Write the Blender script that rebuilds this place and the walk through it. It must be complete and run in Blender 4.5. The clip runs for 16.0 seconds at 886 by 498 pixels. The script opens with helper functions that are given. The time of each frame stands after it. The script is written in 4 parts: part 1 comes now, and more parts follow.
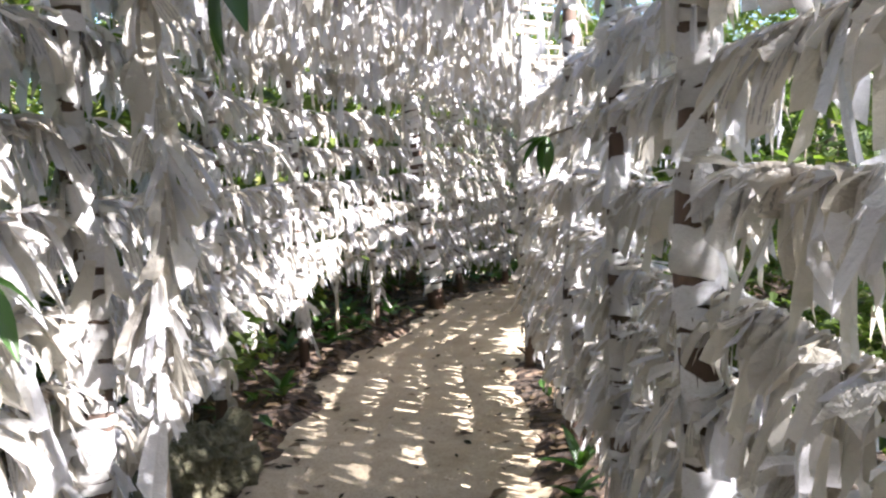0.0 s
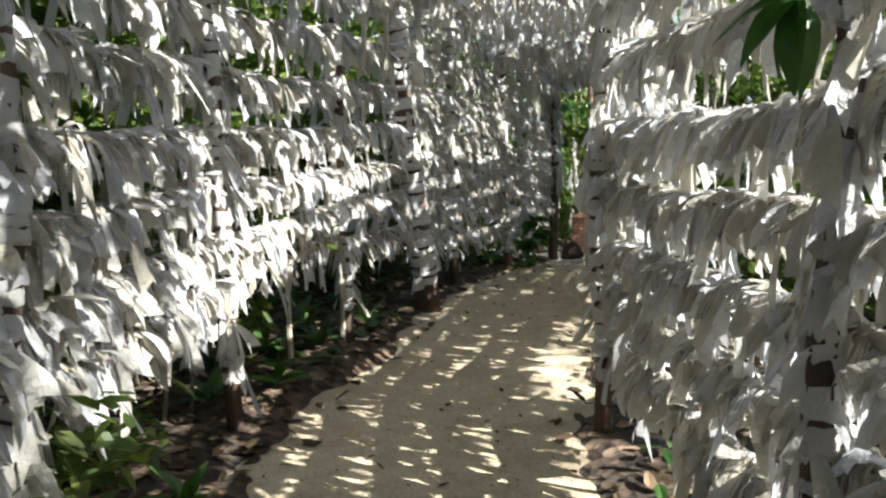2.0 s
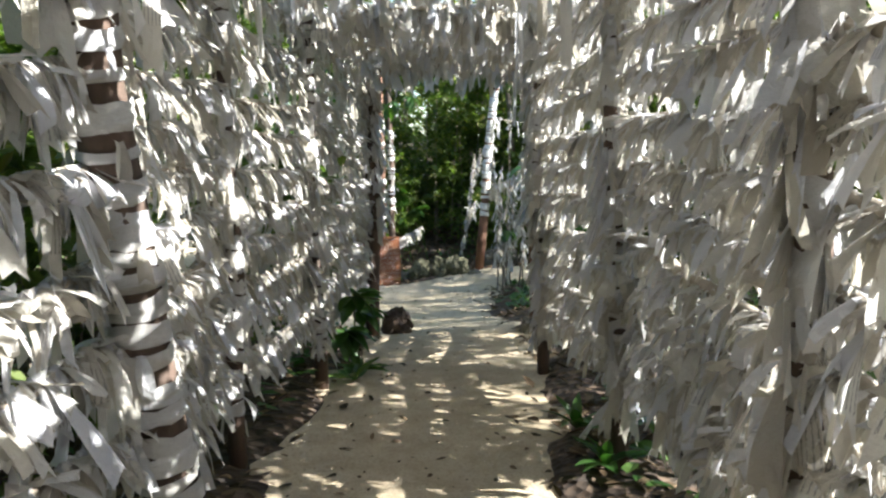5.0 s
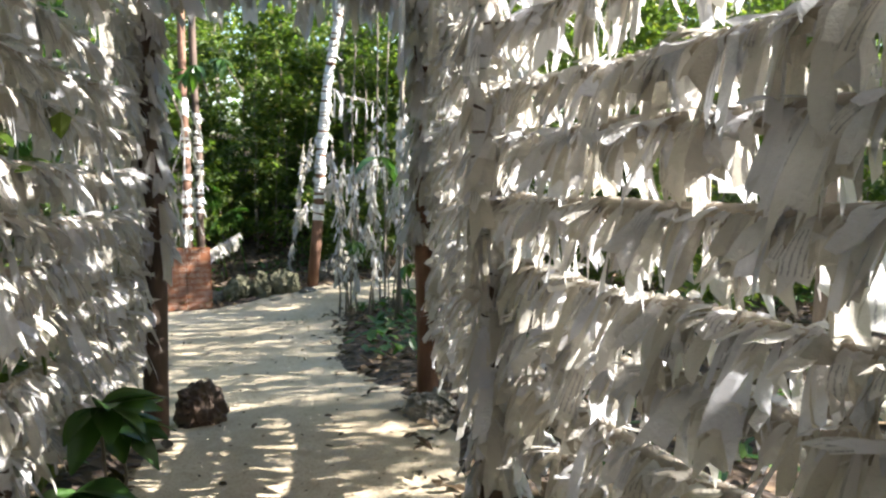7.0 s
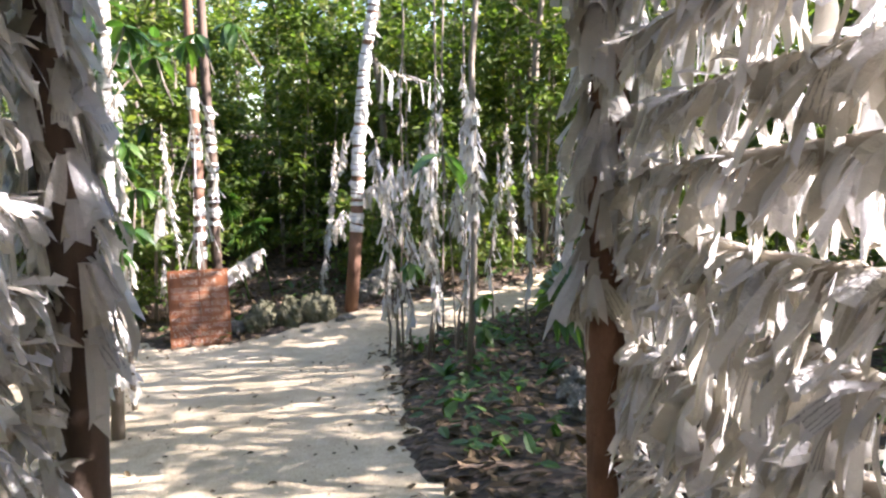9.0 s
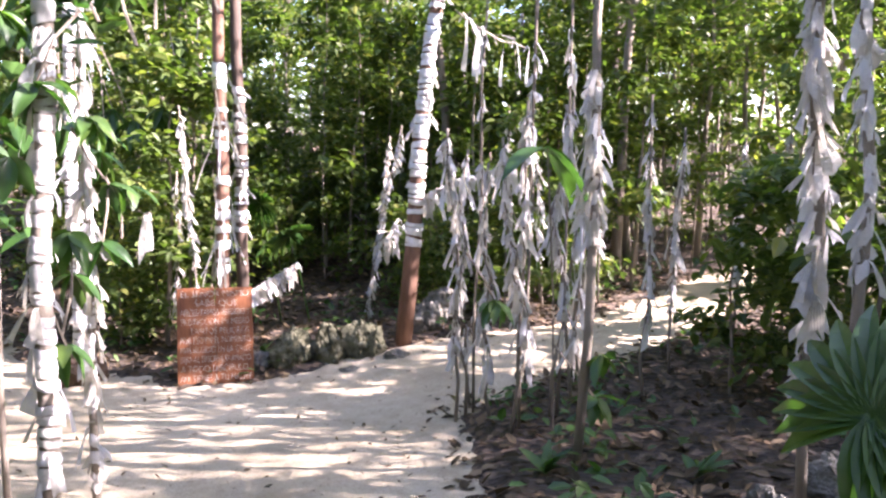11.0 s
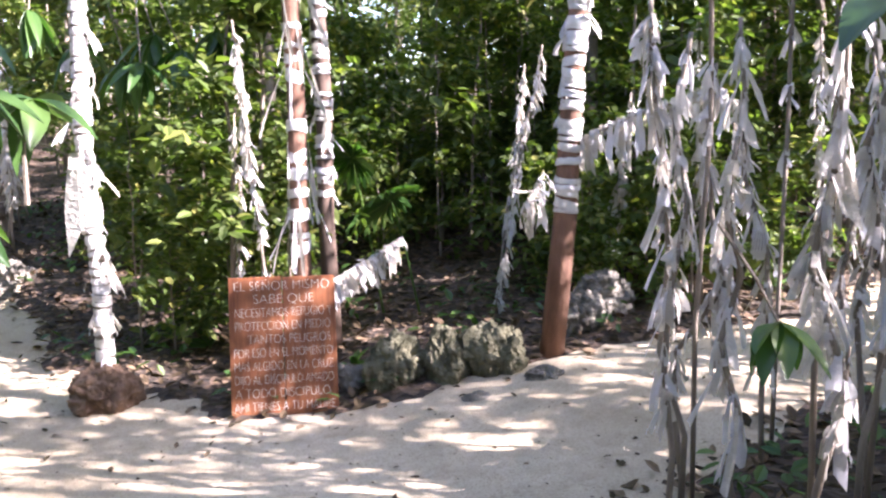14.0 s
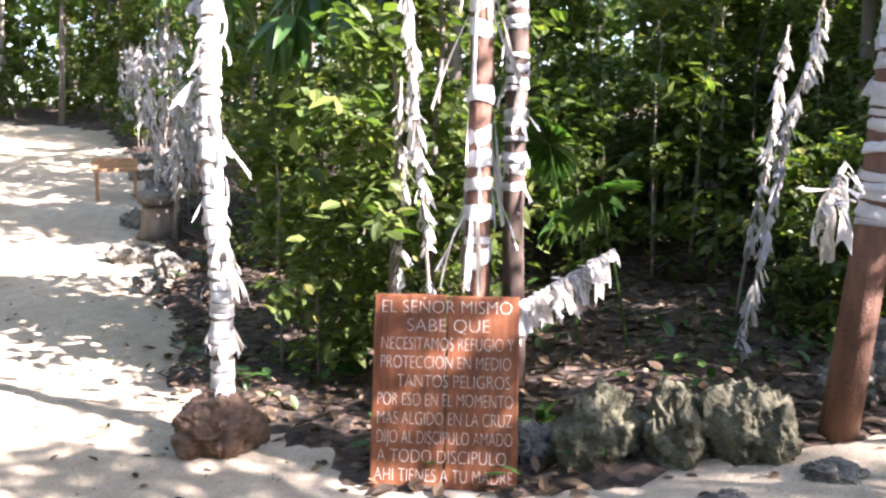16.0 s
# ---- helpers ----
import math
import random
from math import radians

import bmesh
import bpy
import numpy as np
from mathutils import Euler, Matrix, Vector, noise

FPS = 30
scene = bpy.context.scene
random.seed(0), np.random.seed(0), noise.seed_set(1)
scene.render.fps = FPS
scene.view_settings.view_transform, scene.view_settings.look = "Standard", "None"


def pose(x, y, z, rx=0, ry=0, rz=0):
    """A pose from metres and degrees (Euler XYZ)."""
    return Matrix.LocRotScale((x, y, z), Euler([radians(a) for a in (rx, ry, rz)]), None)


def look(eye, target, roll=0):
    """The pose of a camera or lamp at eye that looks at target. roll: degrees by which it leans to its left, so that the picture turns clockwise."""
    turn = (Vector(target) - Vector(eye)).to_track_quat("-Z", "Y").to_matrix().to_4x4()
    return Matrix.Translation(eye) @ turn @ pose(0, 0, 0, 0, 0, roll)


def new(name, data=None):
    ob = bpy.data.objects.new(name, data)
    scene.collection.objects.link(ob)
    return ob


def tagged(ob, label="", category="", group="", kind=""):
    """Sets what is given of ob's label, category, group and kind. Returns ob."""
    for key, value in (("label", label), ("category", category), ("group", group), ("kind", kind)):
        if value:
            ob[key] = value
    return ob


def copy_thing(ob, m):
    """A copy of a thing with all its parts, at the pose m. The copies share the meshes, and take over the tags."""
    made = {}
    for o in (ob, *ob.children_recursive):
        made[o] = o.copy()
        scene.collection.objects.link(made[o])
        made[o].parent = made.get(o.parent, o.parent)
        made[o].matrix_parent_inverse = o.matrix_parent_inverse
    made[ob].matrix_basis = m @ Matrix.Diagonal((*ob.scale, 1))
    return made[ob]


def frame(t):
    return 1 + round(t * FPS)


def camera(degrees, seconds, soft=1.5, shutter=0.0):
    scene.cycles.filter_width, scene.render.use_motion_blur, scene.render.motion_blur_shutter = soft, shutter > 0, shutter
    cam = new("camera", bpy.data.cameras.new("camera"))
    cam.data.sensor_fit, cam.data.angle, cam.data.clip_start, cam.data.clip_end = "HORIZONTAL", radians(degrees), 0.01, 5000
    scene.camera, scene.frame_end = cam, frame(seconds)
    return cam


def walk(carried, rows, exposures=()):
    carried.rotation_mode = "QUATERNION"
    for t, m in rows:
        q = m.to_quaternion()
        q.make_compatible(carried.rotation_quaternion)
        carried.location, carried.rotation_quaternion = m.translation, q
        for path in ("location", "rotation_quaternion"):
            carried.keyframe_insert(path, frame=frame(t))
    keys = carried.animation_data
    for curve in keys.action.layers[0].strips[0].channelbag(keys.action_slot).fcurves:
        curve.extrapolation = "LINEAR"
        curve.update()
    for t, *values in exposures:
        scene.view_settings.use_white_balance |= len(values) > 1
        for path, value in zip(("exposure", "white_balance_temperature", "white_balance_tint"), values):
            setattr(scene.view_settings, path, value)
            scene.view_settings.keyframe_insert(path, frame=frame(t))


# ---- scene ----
cam = camera(56.7, 16.0, soft=2.4)
PATH = [
    (0, (0.771, 0.932, 1.093), (0.664, 2.927, 0.991), -2.1),
    (0.5, (0.638, 1.509, 1.09), (0.473, 3.499, 0.977), -1.6),
    (1, (0.602, 2.103, 1.065), (0.452, 4.094, 0.94), -1.9),
    (1.5, (0.437, 2.728, 1.069), (0.297, 4.718, 0.922), -1.8),
    (2, (0.375, 3.342, 1.097), (0.363, 5.333, 0.905), -1.7),
    (2.5, (0.346, 3.983, 1.156), (0.327, 5.966, 0.894), 0.1),
    (3, (0.266, 4.576, 1.251), (0.301, 6.563, 1.027), -0.2),
    (3.5, (0.26, 5.218, 1.296), (0.472, 7.194, 1.074), 0.7),
    (4, (0.162, 5.802, 1.384), (0.566, 7.748, 1.156), 0.4),
    (4.5, (0.249, 6.328, 1.409), (0.779, 8.243, 1.181), -0.5),
    (5, (0.305, 6.911, 1.459), (0.874, 8.815, 1.235), -1.0),
    (5.2, (0.335, 7.141, 1.497), (0.99, 9.019, 1.286), -1.2),
    (7.3, (1.114, 9.96, 1.342), (2.085, 11.692, 1.104), -0.3),
    (7.5, (1.163, 10.192, 1.354), (2.099, 11.941, 1.1), -1.0),
    (8, (1.329, 10.71, 1.36), (2.266, 12.458, 1.099), -1.6),
    (10.3, (2.132, 13.012, 1.275), (3.017, 14.793, 1.061), -1.6),
    (10.5, (2.218, 13.2, 1.261), (3.108, 14.978, 1.043), -1.2),
    (11, (2.316, 13.699, 1.258), (3.133, 15.511, 1.031), 0.0),
    (11.5, (2.434, 14.078, 1.246), (3.222, 15.902, 1.022), -0.6),
    (12, (2.66, 14.459, 1.216), (3.353, 16.312, 0.927), 0.3),
    (12.5, (2.756, 14.899, 1.114), (3.433, 16.753, 0.792), 0.4),
    (13, (2.917, 15.306, 1.042), (3.515, 17.19, 0.734), -1.3),
    (13.5, (3.028, 15.745, 0.994), (3.565, 17.649, 0.702), -1.7),
    (14, (3.072, 16.155, 0.977), (3.612, 18.057, 0.675), -1.8),
    (14.5, (3.174, 16.559, 0.948), (3.595, 18.49, 0.641), -0.1),
    (15, (3.174, 16.979, 0.896), (3.498, 18.931, 0.606), 0.0),
    (15.5, (3.289, 17.366, 0.805), (3.472, 19.339, 0.529), -1.2),
    (16, (3.275, 17.737, 0.761), (3.38, 19.716, 0.49), -0.5),
]
walk(cam, [(t, look(eye, target, roll)) for t, eye, target, roll in PATH],
     exposures=((0, 2.8, 6050, 18), (1, 2.38, 6100, 10), (2, 2.1, 6150, 6), (3.5, 2.2, 6250, 5), (5, 2.55, 6150, 8), (8, 2.98, 6450, 15), (10.5, 3.32, 6350, 33), (12.5, 3.32, 6200, 35), (16, 3.25, 6200, 29)))

# ---- light ----
SUN = Vector((0.72, -0.45, 0.56)).normalized()
world = bpy.data.worlds.new("world")
scene.world = world
world.use_nodes = True
wn = world.node_tree
sky = wn.nodes.new("ShaderNodeTexSky")
sky.sky_type, sky.sun_disc = "NISHITA", False
sky.sun_elevation, sky.sun_rotation = math.asin(SUN.z), math.atan2(SUN.x, SUN.y)
wn.links.new(sky.outputs[0], wn.nodes["Background"].inputs[0])
wn.nodes["Background"].inputs[1].default_value = 0.08
sun_data = bpy.data.lights.new("sun", "SUN")
sun_data.energy, sun_data.angle, sun_data.color = 5.0, radians(0.55), (1.0, 0.96, 0.90)
sun = new("sun", sun_data)
sun.matrix_world = look(SUN * 40, (0, 0, 0))


# ---- materials ----
def material(name, build, rough=0.8):
    m = bpy.data.materials.new(name)
    m.use_nodes = True
    nt = m.node_tree
    b = nt.nodes["Principled BSDF"]
    b.inputs["Roughness"].default_value = rough
    build(nt, b)
    return m


def node(nt, kind, **sets):
    n = nt.nodes.new("ShaderNode" + kind)
    for key, value in sets.items():
        if key in n.inputs:
            n.inputs[key].default_value = value
    return n


def noise_tex(nt, scale, detail=4.0, rough=0.6, space="Object"):
    n = node(nt, "TexNoise", Scale=scale, Detail=detail, Roughness=rough)
    nt.links.new(nt.nodes.new("ShaderNodeTexCoord").outputs[space], n.inputs["Vector"])
    return n


def ramp(nt, source, stops):
    r = nt.nodes.new("ShaderNodeValToRGB")
    els = r.color_ramp.elements
    while len(els) < len(stops):
        els.new(0.5)
    for e, (p, c) in zip(els, stops):
        e.position, e.color = p, (*c, 1)
    nt.links.new(source, r.inputs[0])
    return r.outputs[0]


def mixed(nt, fac, a, b, how="MIX"):
    m = nt.nodes.new("ShaderNodeMix")
    m.data_type, m.blend_type = "RGBA", how
    for sock, v in ((m.inputs[0], fac), (m.inputs[6], a), (m.inputs[7], b)):
        if isinstance(v, bpy.types.NodeSocket):
            nt.links.new(v, sock)
        else:
            sock.default_value = v if isinstance(v, float) else (*v, 1)
    return m.outputs[2]


def bump(nt, b, height, strength=0.4, distance=0.01):
    n = node(nt, "Bump", Strength=strength, Distance=distance)
    nt.links.new(height, n.inputs["Height"])
    nt.links.new(n.outputs[0], b.inputs["Normal"])


def chance(nt):
    """A number from 0 to 1 for each piece, loose or joined."""
    add = nt.nodes.new("ShaderNodeMath")
    add.operation = "ADD"
    nt.links.new(nt.nodes.new("ShaderNodeObjectInfo").outputs["Random"], add.inputs[0])
    nt.links.new(nt.nodes.new("ShaderNodeNewGeometry").outputs["Random Per Island"], add.inputs[1])
    fr = nt.nodes.new("ShaderNodeMath")
    fr.operation = "FRACT"
    nt.links.new(add.outputs[0], fr.inputs[0])
    return fr.outputs[0]


def see_through(nt, b, colour, amount):
    """Adds light that passes through thin cloth or leaf."""
    t = nt.nodes.new("ShaderNodeBsdfTranslucent")
    if isinstance(colour, bpy.types.NodeSocket):
        nt.links.new(colour, t.inputs[0])
    else:
        t.inputs[0].default_value = (*colour, 1)
    mx = nt.nodes.new("ShaderNodeMixShader")
    mx.inputs[0].default_value = amount
    nt.links.new(b.outputs[0], mx.inputs[1])
    nt.links.new(t.outputs[0], mx.inputs[2])
    nt.links.new(mx.outputs[0], nt.nodes["Material Output"].inputs[0])


def math_node(nt, op, a, b=0.0):
    m = nt.nodes.new("ShaderNodeMath")
    m.operation = op
    for sock, v in zip(m.inputs, (a, b)):
        if isinstance(v, bpy.types.NodeSocket):
            nt.links.new(v, sock)
        else:
            sock.default_value = v
    return m.outputs[0]


def cloth_nodes(nt, b):
    who = chance(nt)
    tint = ramp(nt, who, [(0.0, (0.74, 0.74, 0.78)), (0.22, (0.76, 0.73, 0.68)), (0.38, (0.60, 0.56, 0.46)), (0.5, (0.68, 0.69, 0.75)),
                          (0.64, (0.70, 0.67, 0.60)), (0.76, (0.44, 0.40, 0.33)), (0.88, (0.64, 0.60, 0.50)), (1.0, (0.76, 0.77, 0.80))])
    stain = noise_tex(nt, 14, 5)
    col = mixed(nt, math_node(nt, "MULTIPLY", stain.outputs[0], 0.45), tint, (0.34, 0.32, 0.29))
    # rows of pen strokes on some of the strips
    uv = nt.nodes.new("ShaderNodeUVMap")
    sep = nt.nodes.new("ShaderNodeSeparateXYZ")
    nt.links.new(uv.outputs[0], sep.inputs[0])
    rows = math_node(nt, "FRACT", math_node(nt, "MULTIPLY", sep.outputs[0], 5.0))
    line = math_node(nt, "LESS_THAN", math_node(nt, "ABSOLUTE", math_node(nt, "SUBTRACT", rows, 0.5)), 0.17)
    pen = node(nt, "TexNoise", Scale=26.0, Detail=2.0)
    nt.links.new(uv.outputs[0], pen.inputs["Vector"])
    ink = math_node(nt, "MULTIPLY", line, math_node(nt, "GREATER_THAN", pen.outputs[0], 0.47))
    area = math_node(nt, "MULTIPLY", math_node(nt, "GREATER_THAN", sep.outputs[1], 0.4), math_node(nt, "LESS_THAN", sep.outputs[1], 0.86))
    some = math_node(nt, "GREATER_THAN", math_node(nt, "FRACT", math_node(nt, "MULTIPLY", who, 7.31)), 0.84)
    ink = math_node(nt, "MULTIPLY", math_node(nt, "MULTIPLY", ink, area), math_node(nt, "MULTIPLY", some, 0.55))
    col = mixed(nt, ink, col, (0.06, 0.06, 0.09))
    nt.links.new(col, b.inputs["Base Color"])
    weave, crease = noise_tex(nt, 60, 3), noise_tex(nt, 17, 4, 0.7)
    bump(nt, b, math_node(nt, "ADD", math_node(nt, "MULTIPLY", weave.outputs[0], 0.25), crease.outputs[0]), 0.8, 0.03)
    b.inputs["Specular IOR Level"].default_value = 0.15
    see_through(nt, b, col, 0.5)


def leaf_nodes(stops, amount, gloss=0.4):
    def build(nt, b):
        who = chance(nt)
        vein = noise_tex(nt, 9, 3)
        col = mixed(nt, math_node(nt, "MULTIPLY", vein.outputs[0], 0.35), ramp(nt, who, stops), (0.03, 0.05, 0.012))
        nt.links.new(col, b.inputs["Base Color"])
        b.inputs["Specular IOR Level"].default_value = gloss
        see_through(nt, b, mixed(nt, 1.0, col, (1.0, 1.25, 0.45), "MULTIPLY"), amount)
    return build


def two_tone(a, c, scale, strength=0.5, distance=0.02, stretch=None, fine=None):
    def build(nt, b):
        n = noise_tex(nt, scale, 6)
        if stretch:
            mp = nt.nodes.new("ShaderNodeMapping")
            mp.inputs["Scale"].default_value = stretch
            nt.links.new(n.inputs["Vector"].links[0].from_socket, mp.inputs[0])
            nt.links.new(mp.outputs[0], n.inputs["Vector"])
        col = ramp(nt, n.outputs[0], [(0.3, a), (0.7, c)])
        f = noise_tex(nt, fine or scale * 9, 4)
        col = mixed(nt, math_node(nt, "MULTIPLY", f.outputs[0], 0.5), col, tuple(0.45 * (p + q) / 2 for p, q in zip(a, c)))
        nt.links.new(col, b.inputs["Base Color"])
        h = math_node(nt, "ADD", n.outputs[0], math_node(nt, "MULTIPLY", f.outputs[0], 0.4))
        bump(nt, b, h, strength, distance)
        b.inputs["Specular IOR Level"].default_value = 0.25
    return build


def sand_nodes(nt, b):
    big, mid, fine = noise_tex(nt, 0.7, 5), noise_tex(nt, 6, 6, 0.7), noise_tex(nt, 70, 4, 0.7)
    col = ramp(nt, big.outputs[0], [(0.3, (0.40, 0.325, 0.22)), (0.7, (0.52, 0.44, 0.32))])
    col = mixed(nt, ramp(nt, mid.outputs[0], [(0.46, (0, 0, 0)), (0.72, (0.5, 0.5, 0.5))]), col, (0.24, 0.18, 0.11))
    col = mixed(nt, ramp(nt, fine.outputs[0], [(0.36, (0.55, 0.55, 0.55)), (0.5, (0, 0, 0))]), col, (0.20, 0.15, 0.09))
    nt.links.new(col, b.inputs["Base Color"])
    h = math_node(nt, "ADD", math_node(nt, "MULTIPLY", mid.outputs[0], 1.0), math_node(nt, "MULTIPLY", fine.outputs[0], 0.25))
    bump(nt, b, h, 0.8, 0.03)
    b.inputs["Specular IOR Level"].default_value = 0.2


def litter_nodes(nt, b):
    vor = nt.nodes.new("ShaderNodeTexVoronoi")
    vor.inputs["Scale"].default_value = 17
    nt.links.new(nt.nodes.new("ShaderNodeTexCoord").outputs["Object"], vor.inputs["Vector"])
    sep = nt.nodes.new("ShaderNodeSeparateColor")
    nt.links.new(vor.outputs["Color"], sep.inputs[0])
    col = ramp(nt, sep.outputs[0], [(0.0, (0.020, 0.012, 0.008)), (0.45, (0.05, 0.031, 0.019)), (0.8, (0.095, 0.058, 0.034)), (1.0, (0.17, 0.115, 0.075))])
    patch = noise_tex(nt, 1.4, 5)
    col = mixed(nt, ramp(nt, patch.outputs[0], [(0.4, (0, 0, 0)), (0.7, (0.8, 0.8, 0.8))]), col, (0.035, 0.026, 0.016))
    nt.links.new(col, b.inputs["Base Color"])
    bump(nt, b, vor.outputs["Distance"], 0.9, 0.03)


CLOTH = material("tied_cloth", cloth_nodes, 0.9)
def wrap_nodes(nt, b):
    tint = ramp(nt, chance(nt), [(0.0, (0.72, 0.72, 0.74)), (0.5, (0.60, 0.575, 0.53)), (1.0, (0.76, 0.75, 0.73))])
    n = noise_tex(nt, 2.2, 5, 0.65)
    mp = nt.nodes.new("ShaderNodeMapping")
    mp.inputs["Scale"].default_value = (2.5, 2.5, 22.0)
    nt.links.new(n.inputs["Vector"].links[0].from_socket, mp.inputs[0])
    nt.links.new(mp.outputs[0], n.inputs["Vector"])
    col = mixed(nt, ramp(nt, n.outputs[0], [(0.36, (0.7, 0.7, 0.7)), (0.5, (0, 0, 0))]), tint, (0.42, 0.39, 0.36))
    nt.links.new(col, b.inputs["Base Color"])
    bump(nt, b, n.outputs[0], 0.8, 0.012)
    b.inputs["Specular IOR Level"].default_value = 0.15


WRAP = material("wound_cloth", wrap_nodes, 0.9)
LEAF = material("forest_leaf", leaf_nodes([(0.0, (0.065, 0.10, 0.025)), (0.5, (0.10, 0.145, 0.035)), (0.85, (0.17, 0.21, 0.05)), (1.0, (0.28, 0.26, 0.07))], 0.5), 0.45)
LEAF_DARK = material("broad_leaf", leaf_nodes([(0.0, (0.03, 0.085, 0.02)), (0.7, (0.06, 0.13, 0.03)), (1.0, (0.11, 0.18, 0.04))], 0.42, 0.5), 0.35)
LEAF_DRY = material("dry_leaf", leaf_nodes([(0.0, (0.03, 0.018, 0.011)), (0.6, (0.085, 0.05, 0.03)), (1.0, (0.23, 0.155, 0.10))], 0.05, 0.2), 0.8)
BARK = material("bark", two_tone((0.16, 0.125, 0.095), (0.30, 0.26, 0.21), 9, 0.7, 0.02, (1, 1, 0.25)))
BARK_RED = material("red_bark", two_tone((0.10, 0.052, 0.034), (0.27, 0.15, 0.10), 8, 0.9, 0.02, (1, 1, 0.3)))
WOOD = material("weathered_wood", two_tone((0.26, 0.21, 0.16), (0.52, 0.47, 0.39), 12, 0.5, 0.008, (1, 1, 0.12)))
LATH_WOOD = material("pale_lath", two_tone((0.42, 0.36, 0.26), (0.55, 0.49, 0.38), 14, 0.4, 0.004, (1, 1, 0.1)))
DARK_WOOD = material("dark_post_wood", two_tone((0.06, 0.045, 0.035), (0.15, 0.10, 0.075), 10, 0.6, 0.01, (1, 1, 0.15)))
BOARD = material("varnished_board", two_tone((0.11, 0.036, 0.017), (0.31, 0.12, 0.05), 5, 0.3, 0.004, (6, 6, 0.6)), 0.5)
PAINT = material("white_lettering", two_tone((0.50, 0.44, 0.36), (0.74, 0.70, 0.63), 40, 0.2, 0.002), 0.7)
STONE = material("limestone", two_tone((0.05, 0.045, 0.035), (0.38, 0.35, 0.29), 7, 0.9, 0.08))
MOSSY = material("mossy_stone", two_tone((0.03, 0.032, 0.014), (0.27, 0.25, 0.16), 6, 0.9, 0.08))
ROOT = material("earthy_root", two_tone((0.10, 0.06, 0.038), (0.27, 0.175, 0.115), 8, 0.9, 0.05))
SAND = material("pale_sand", sand_nodes, 0.95)
LITTER = material("leaf_litter", litter_nodes, 0.95)


# ---- mesh helpers ----
def mesh(name, verts, faces, mats, uvs=None, smooth=False):
    me = bpy.data.meshes.new(name)
    me.from_pydata([tuple(v) for v in verts] if not isinstance(verts, np.ndarray) else verts.tolist(), [], faces if isinstance(faces, list) else faces.tolist())
    for m in mats if isinstance(mats, (list, tuple)) else [mats]:
        me.materials.append(m)
    if uvs is not None:
        layer = me.uv_layers.new(name="UVMap")
        loops = np.empty(len(me.loops), np.int32)
        me.loops.foreach_get("vertex_index", loops)
        layer.data.foreach_set("uv", np.asarray(uvs, np.float32)[loops].ravel())
    if smooth:
        me.polygons.foreach_set("use_smooth", np.ones(len(me.polygons), bool))
    me.update()
    return me


def part(name, me, parent, label="", at=None, kind=""):
    ob = new(name, me)
    ob.parent = parent
    if at is not None:
        ob.matrix_local = at
    return tagged(ob, label, kind=kind)


def tube(points, radii, sides=8, lumps=0.0, rng=None):
    """A closed tapered tube along points."""
    pts = [Vector(p) for p in points]
    verts, faces = [], []
    side = Vector((1, 0, 0))
    for i, p in enumerate(pts):
        along = (pts[min(i + 1, len(pts) - 1)] - pts[max(i - 1, 0)]).normalized()
        if abs(along.dot(side)) > 0.9:
            side = Vector((0, 1, 0))
        u = (side - along * along.dot(side)).normalized()
        v = along.cross(u)
        for k in range(sides):
            a = 2 * math.pi * k / sides
            r = radii[i] * (1 + (rng.uniform(-lumps, lumps) if rng else 0))
            verts.append(p + u * (r * math.cos(a)) + v * (r * math.sin(a)))
    n = len(pts)
    for i in range(n - 1):
        for k in range(sides):
            a, b = i * sides + k, i * sides + (k + 1) % sides
            faces.append((a, b, b + sides, a + sides))
    faces.append(tuple(reversed(range(sides))))
    faces.append(tuple((n - 1) * sides + k for k in range(sides)))
    return verts, faces


def joined(pieces):
    """One vertex and face list from several."""
    verts, faces = [], []
    for v, f in pieces:
        o = len(verts)
        verts.extend(v)
        faces.extend(tuple(i + o for i in q) for q in f)
    return verts, faces


# one leaf: two halves folded on the midrib
LEAF_SHAPE = np.array([(0, 0, 0), (0.3, 0.26, 0.06), (0.7, 0.20, 0.05), (1, 0, -0.04), (0.7, -0.20, 0.05), (0.3, -0.26, 0.06)])
LEAF_FACES = np.array([(0, 3, 2, 1), (0, 5, 4, 3)])


def leaf_cloud(rs, centres, size, droop=0.3, flat=0.6, thin=1.0):
    """Leaves with their stalks at the centres, as vertex and face arrays."""
    n = len(centres)
    az = rs.uniform(0, 2 * np.pi, n)
    pitch = rs.normal(-droop, 0.4, n)
    d = np.stack([np.cos(az) * np.cos(pitch), np.sin(az) * np.cos(pitch), np.sin(pitch)], 1)
    up = np.stack([rs.normal(0, 1 - flat, n), rs.normal(0, 1 - flat, n), np.ones(n)], 1)
    s = np.cross(up, d)
    s /= np.linalg.norm(s, axis=1, keepdims=True) + 1e-9
    w = np.cross(d, s)
    k = size * rs.uniform(0.6, 1.25, n)
    sh = LEAF_SHAPE * np.array([1, thin, 1])
    v = centres[:, None] + k[:, None, None] * (sh[None, :, :1] * d[:, None] + sh[None, :, 1:2] * s[:, None] + sh[None, :, 2:] * w[:, None])
    f = LEAF_FACES[None] + 6 * np.arange(n)[:, None, None]
    return v.reshape(-1, 3), f.reshape(-1, 4)


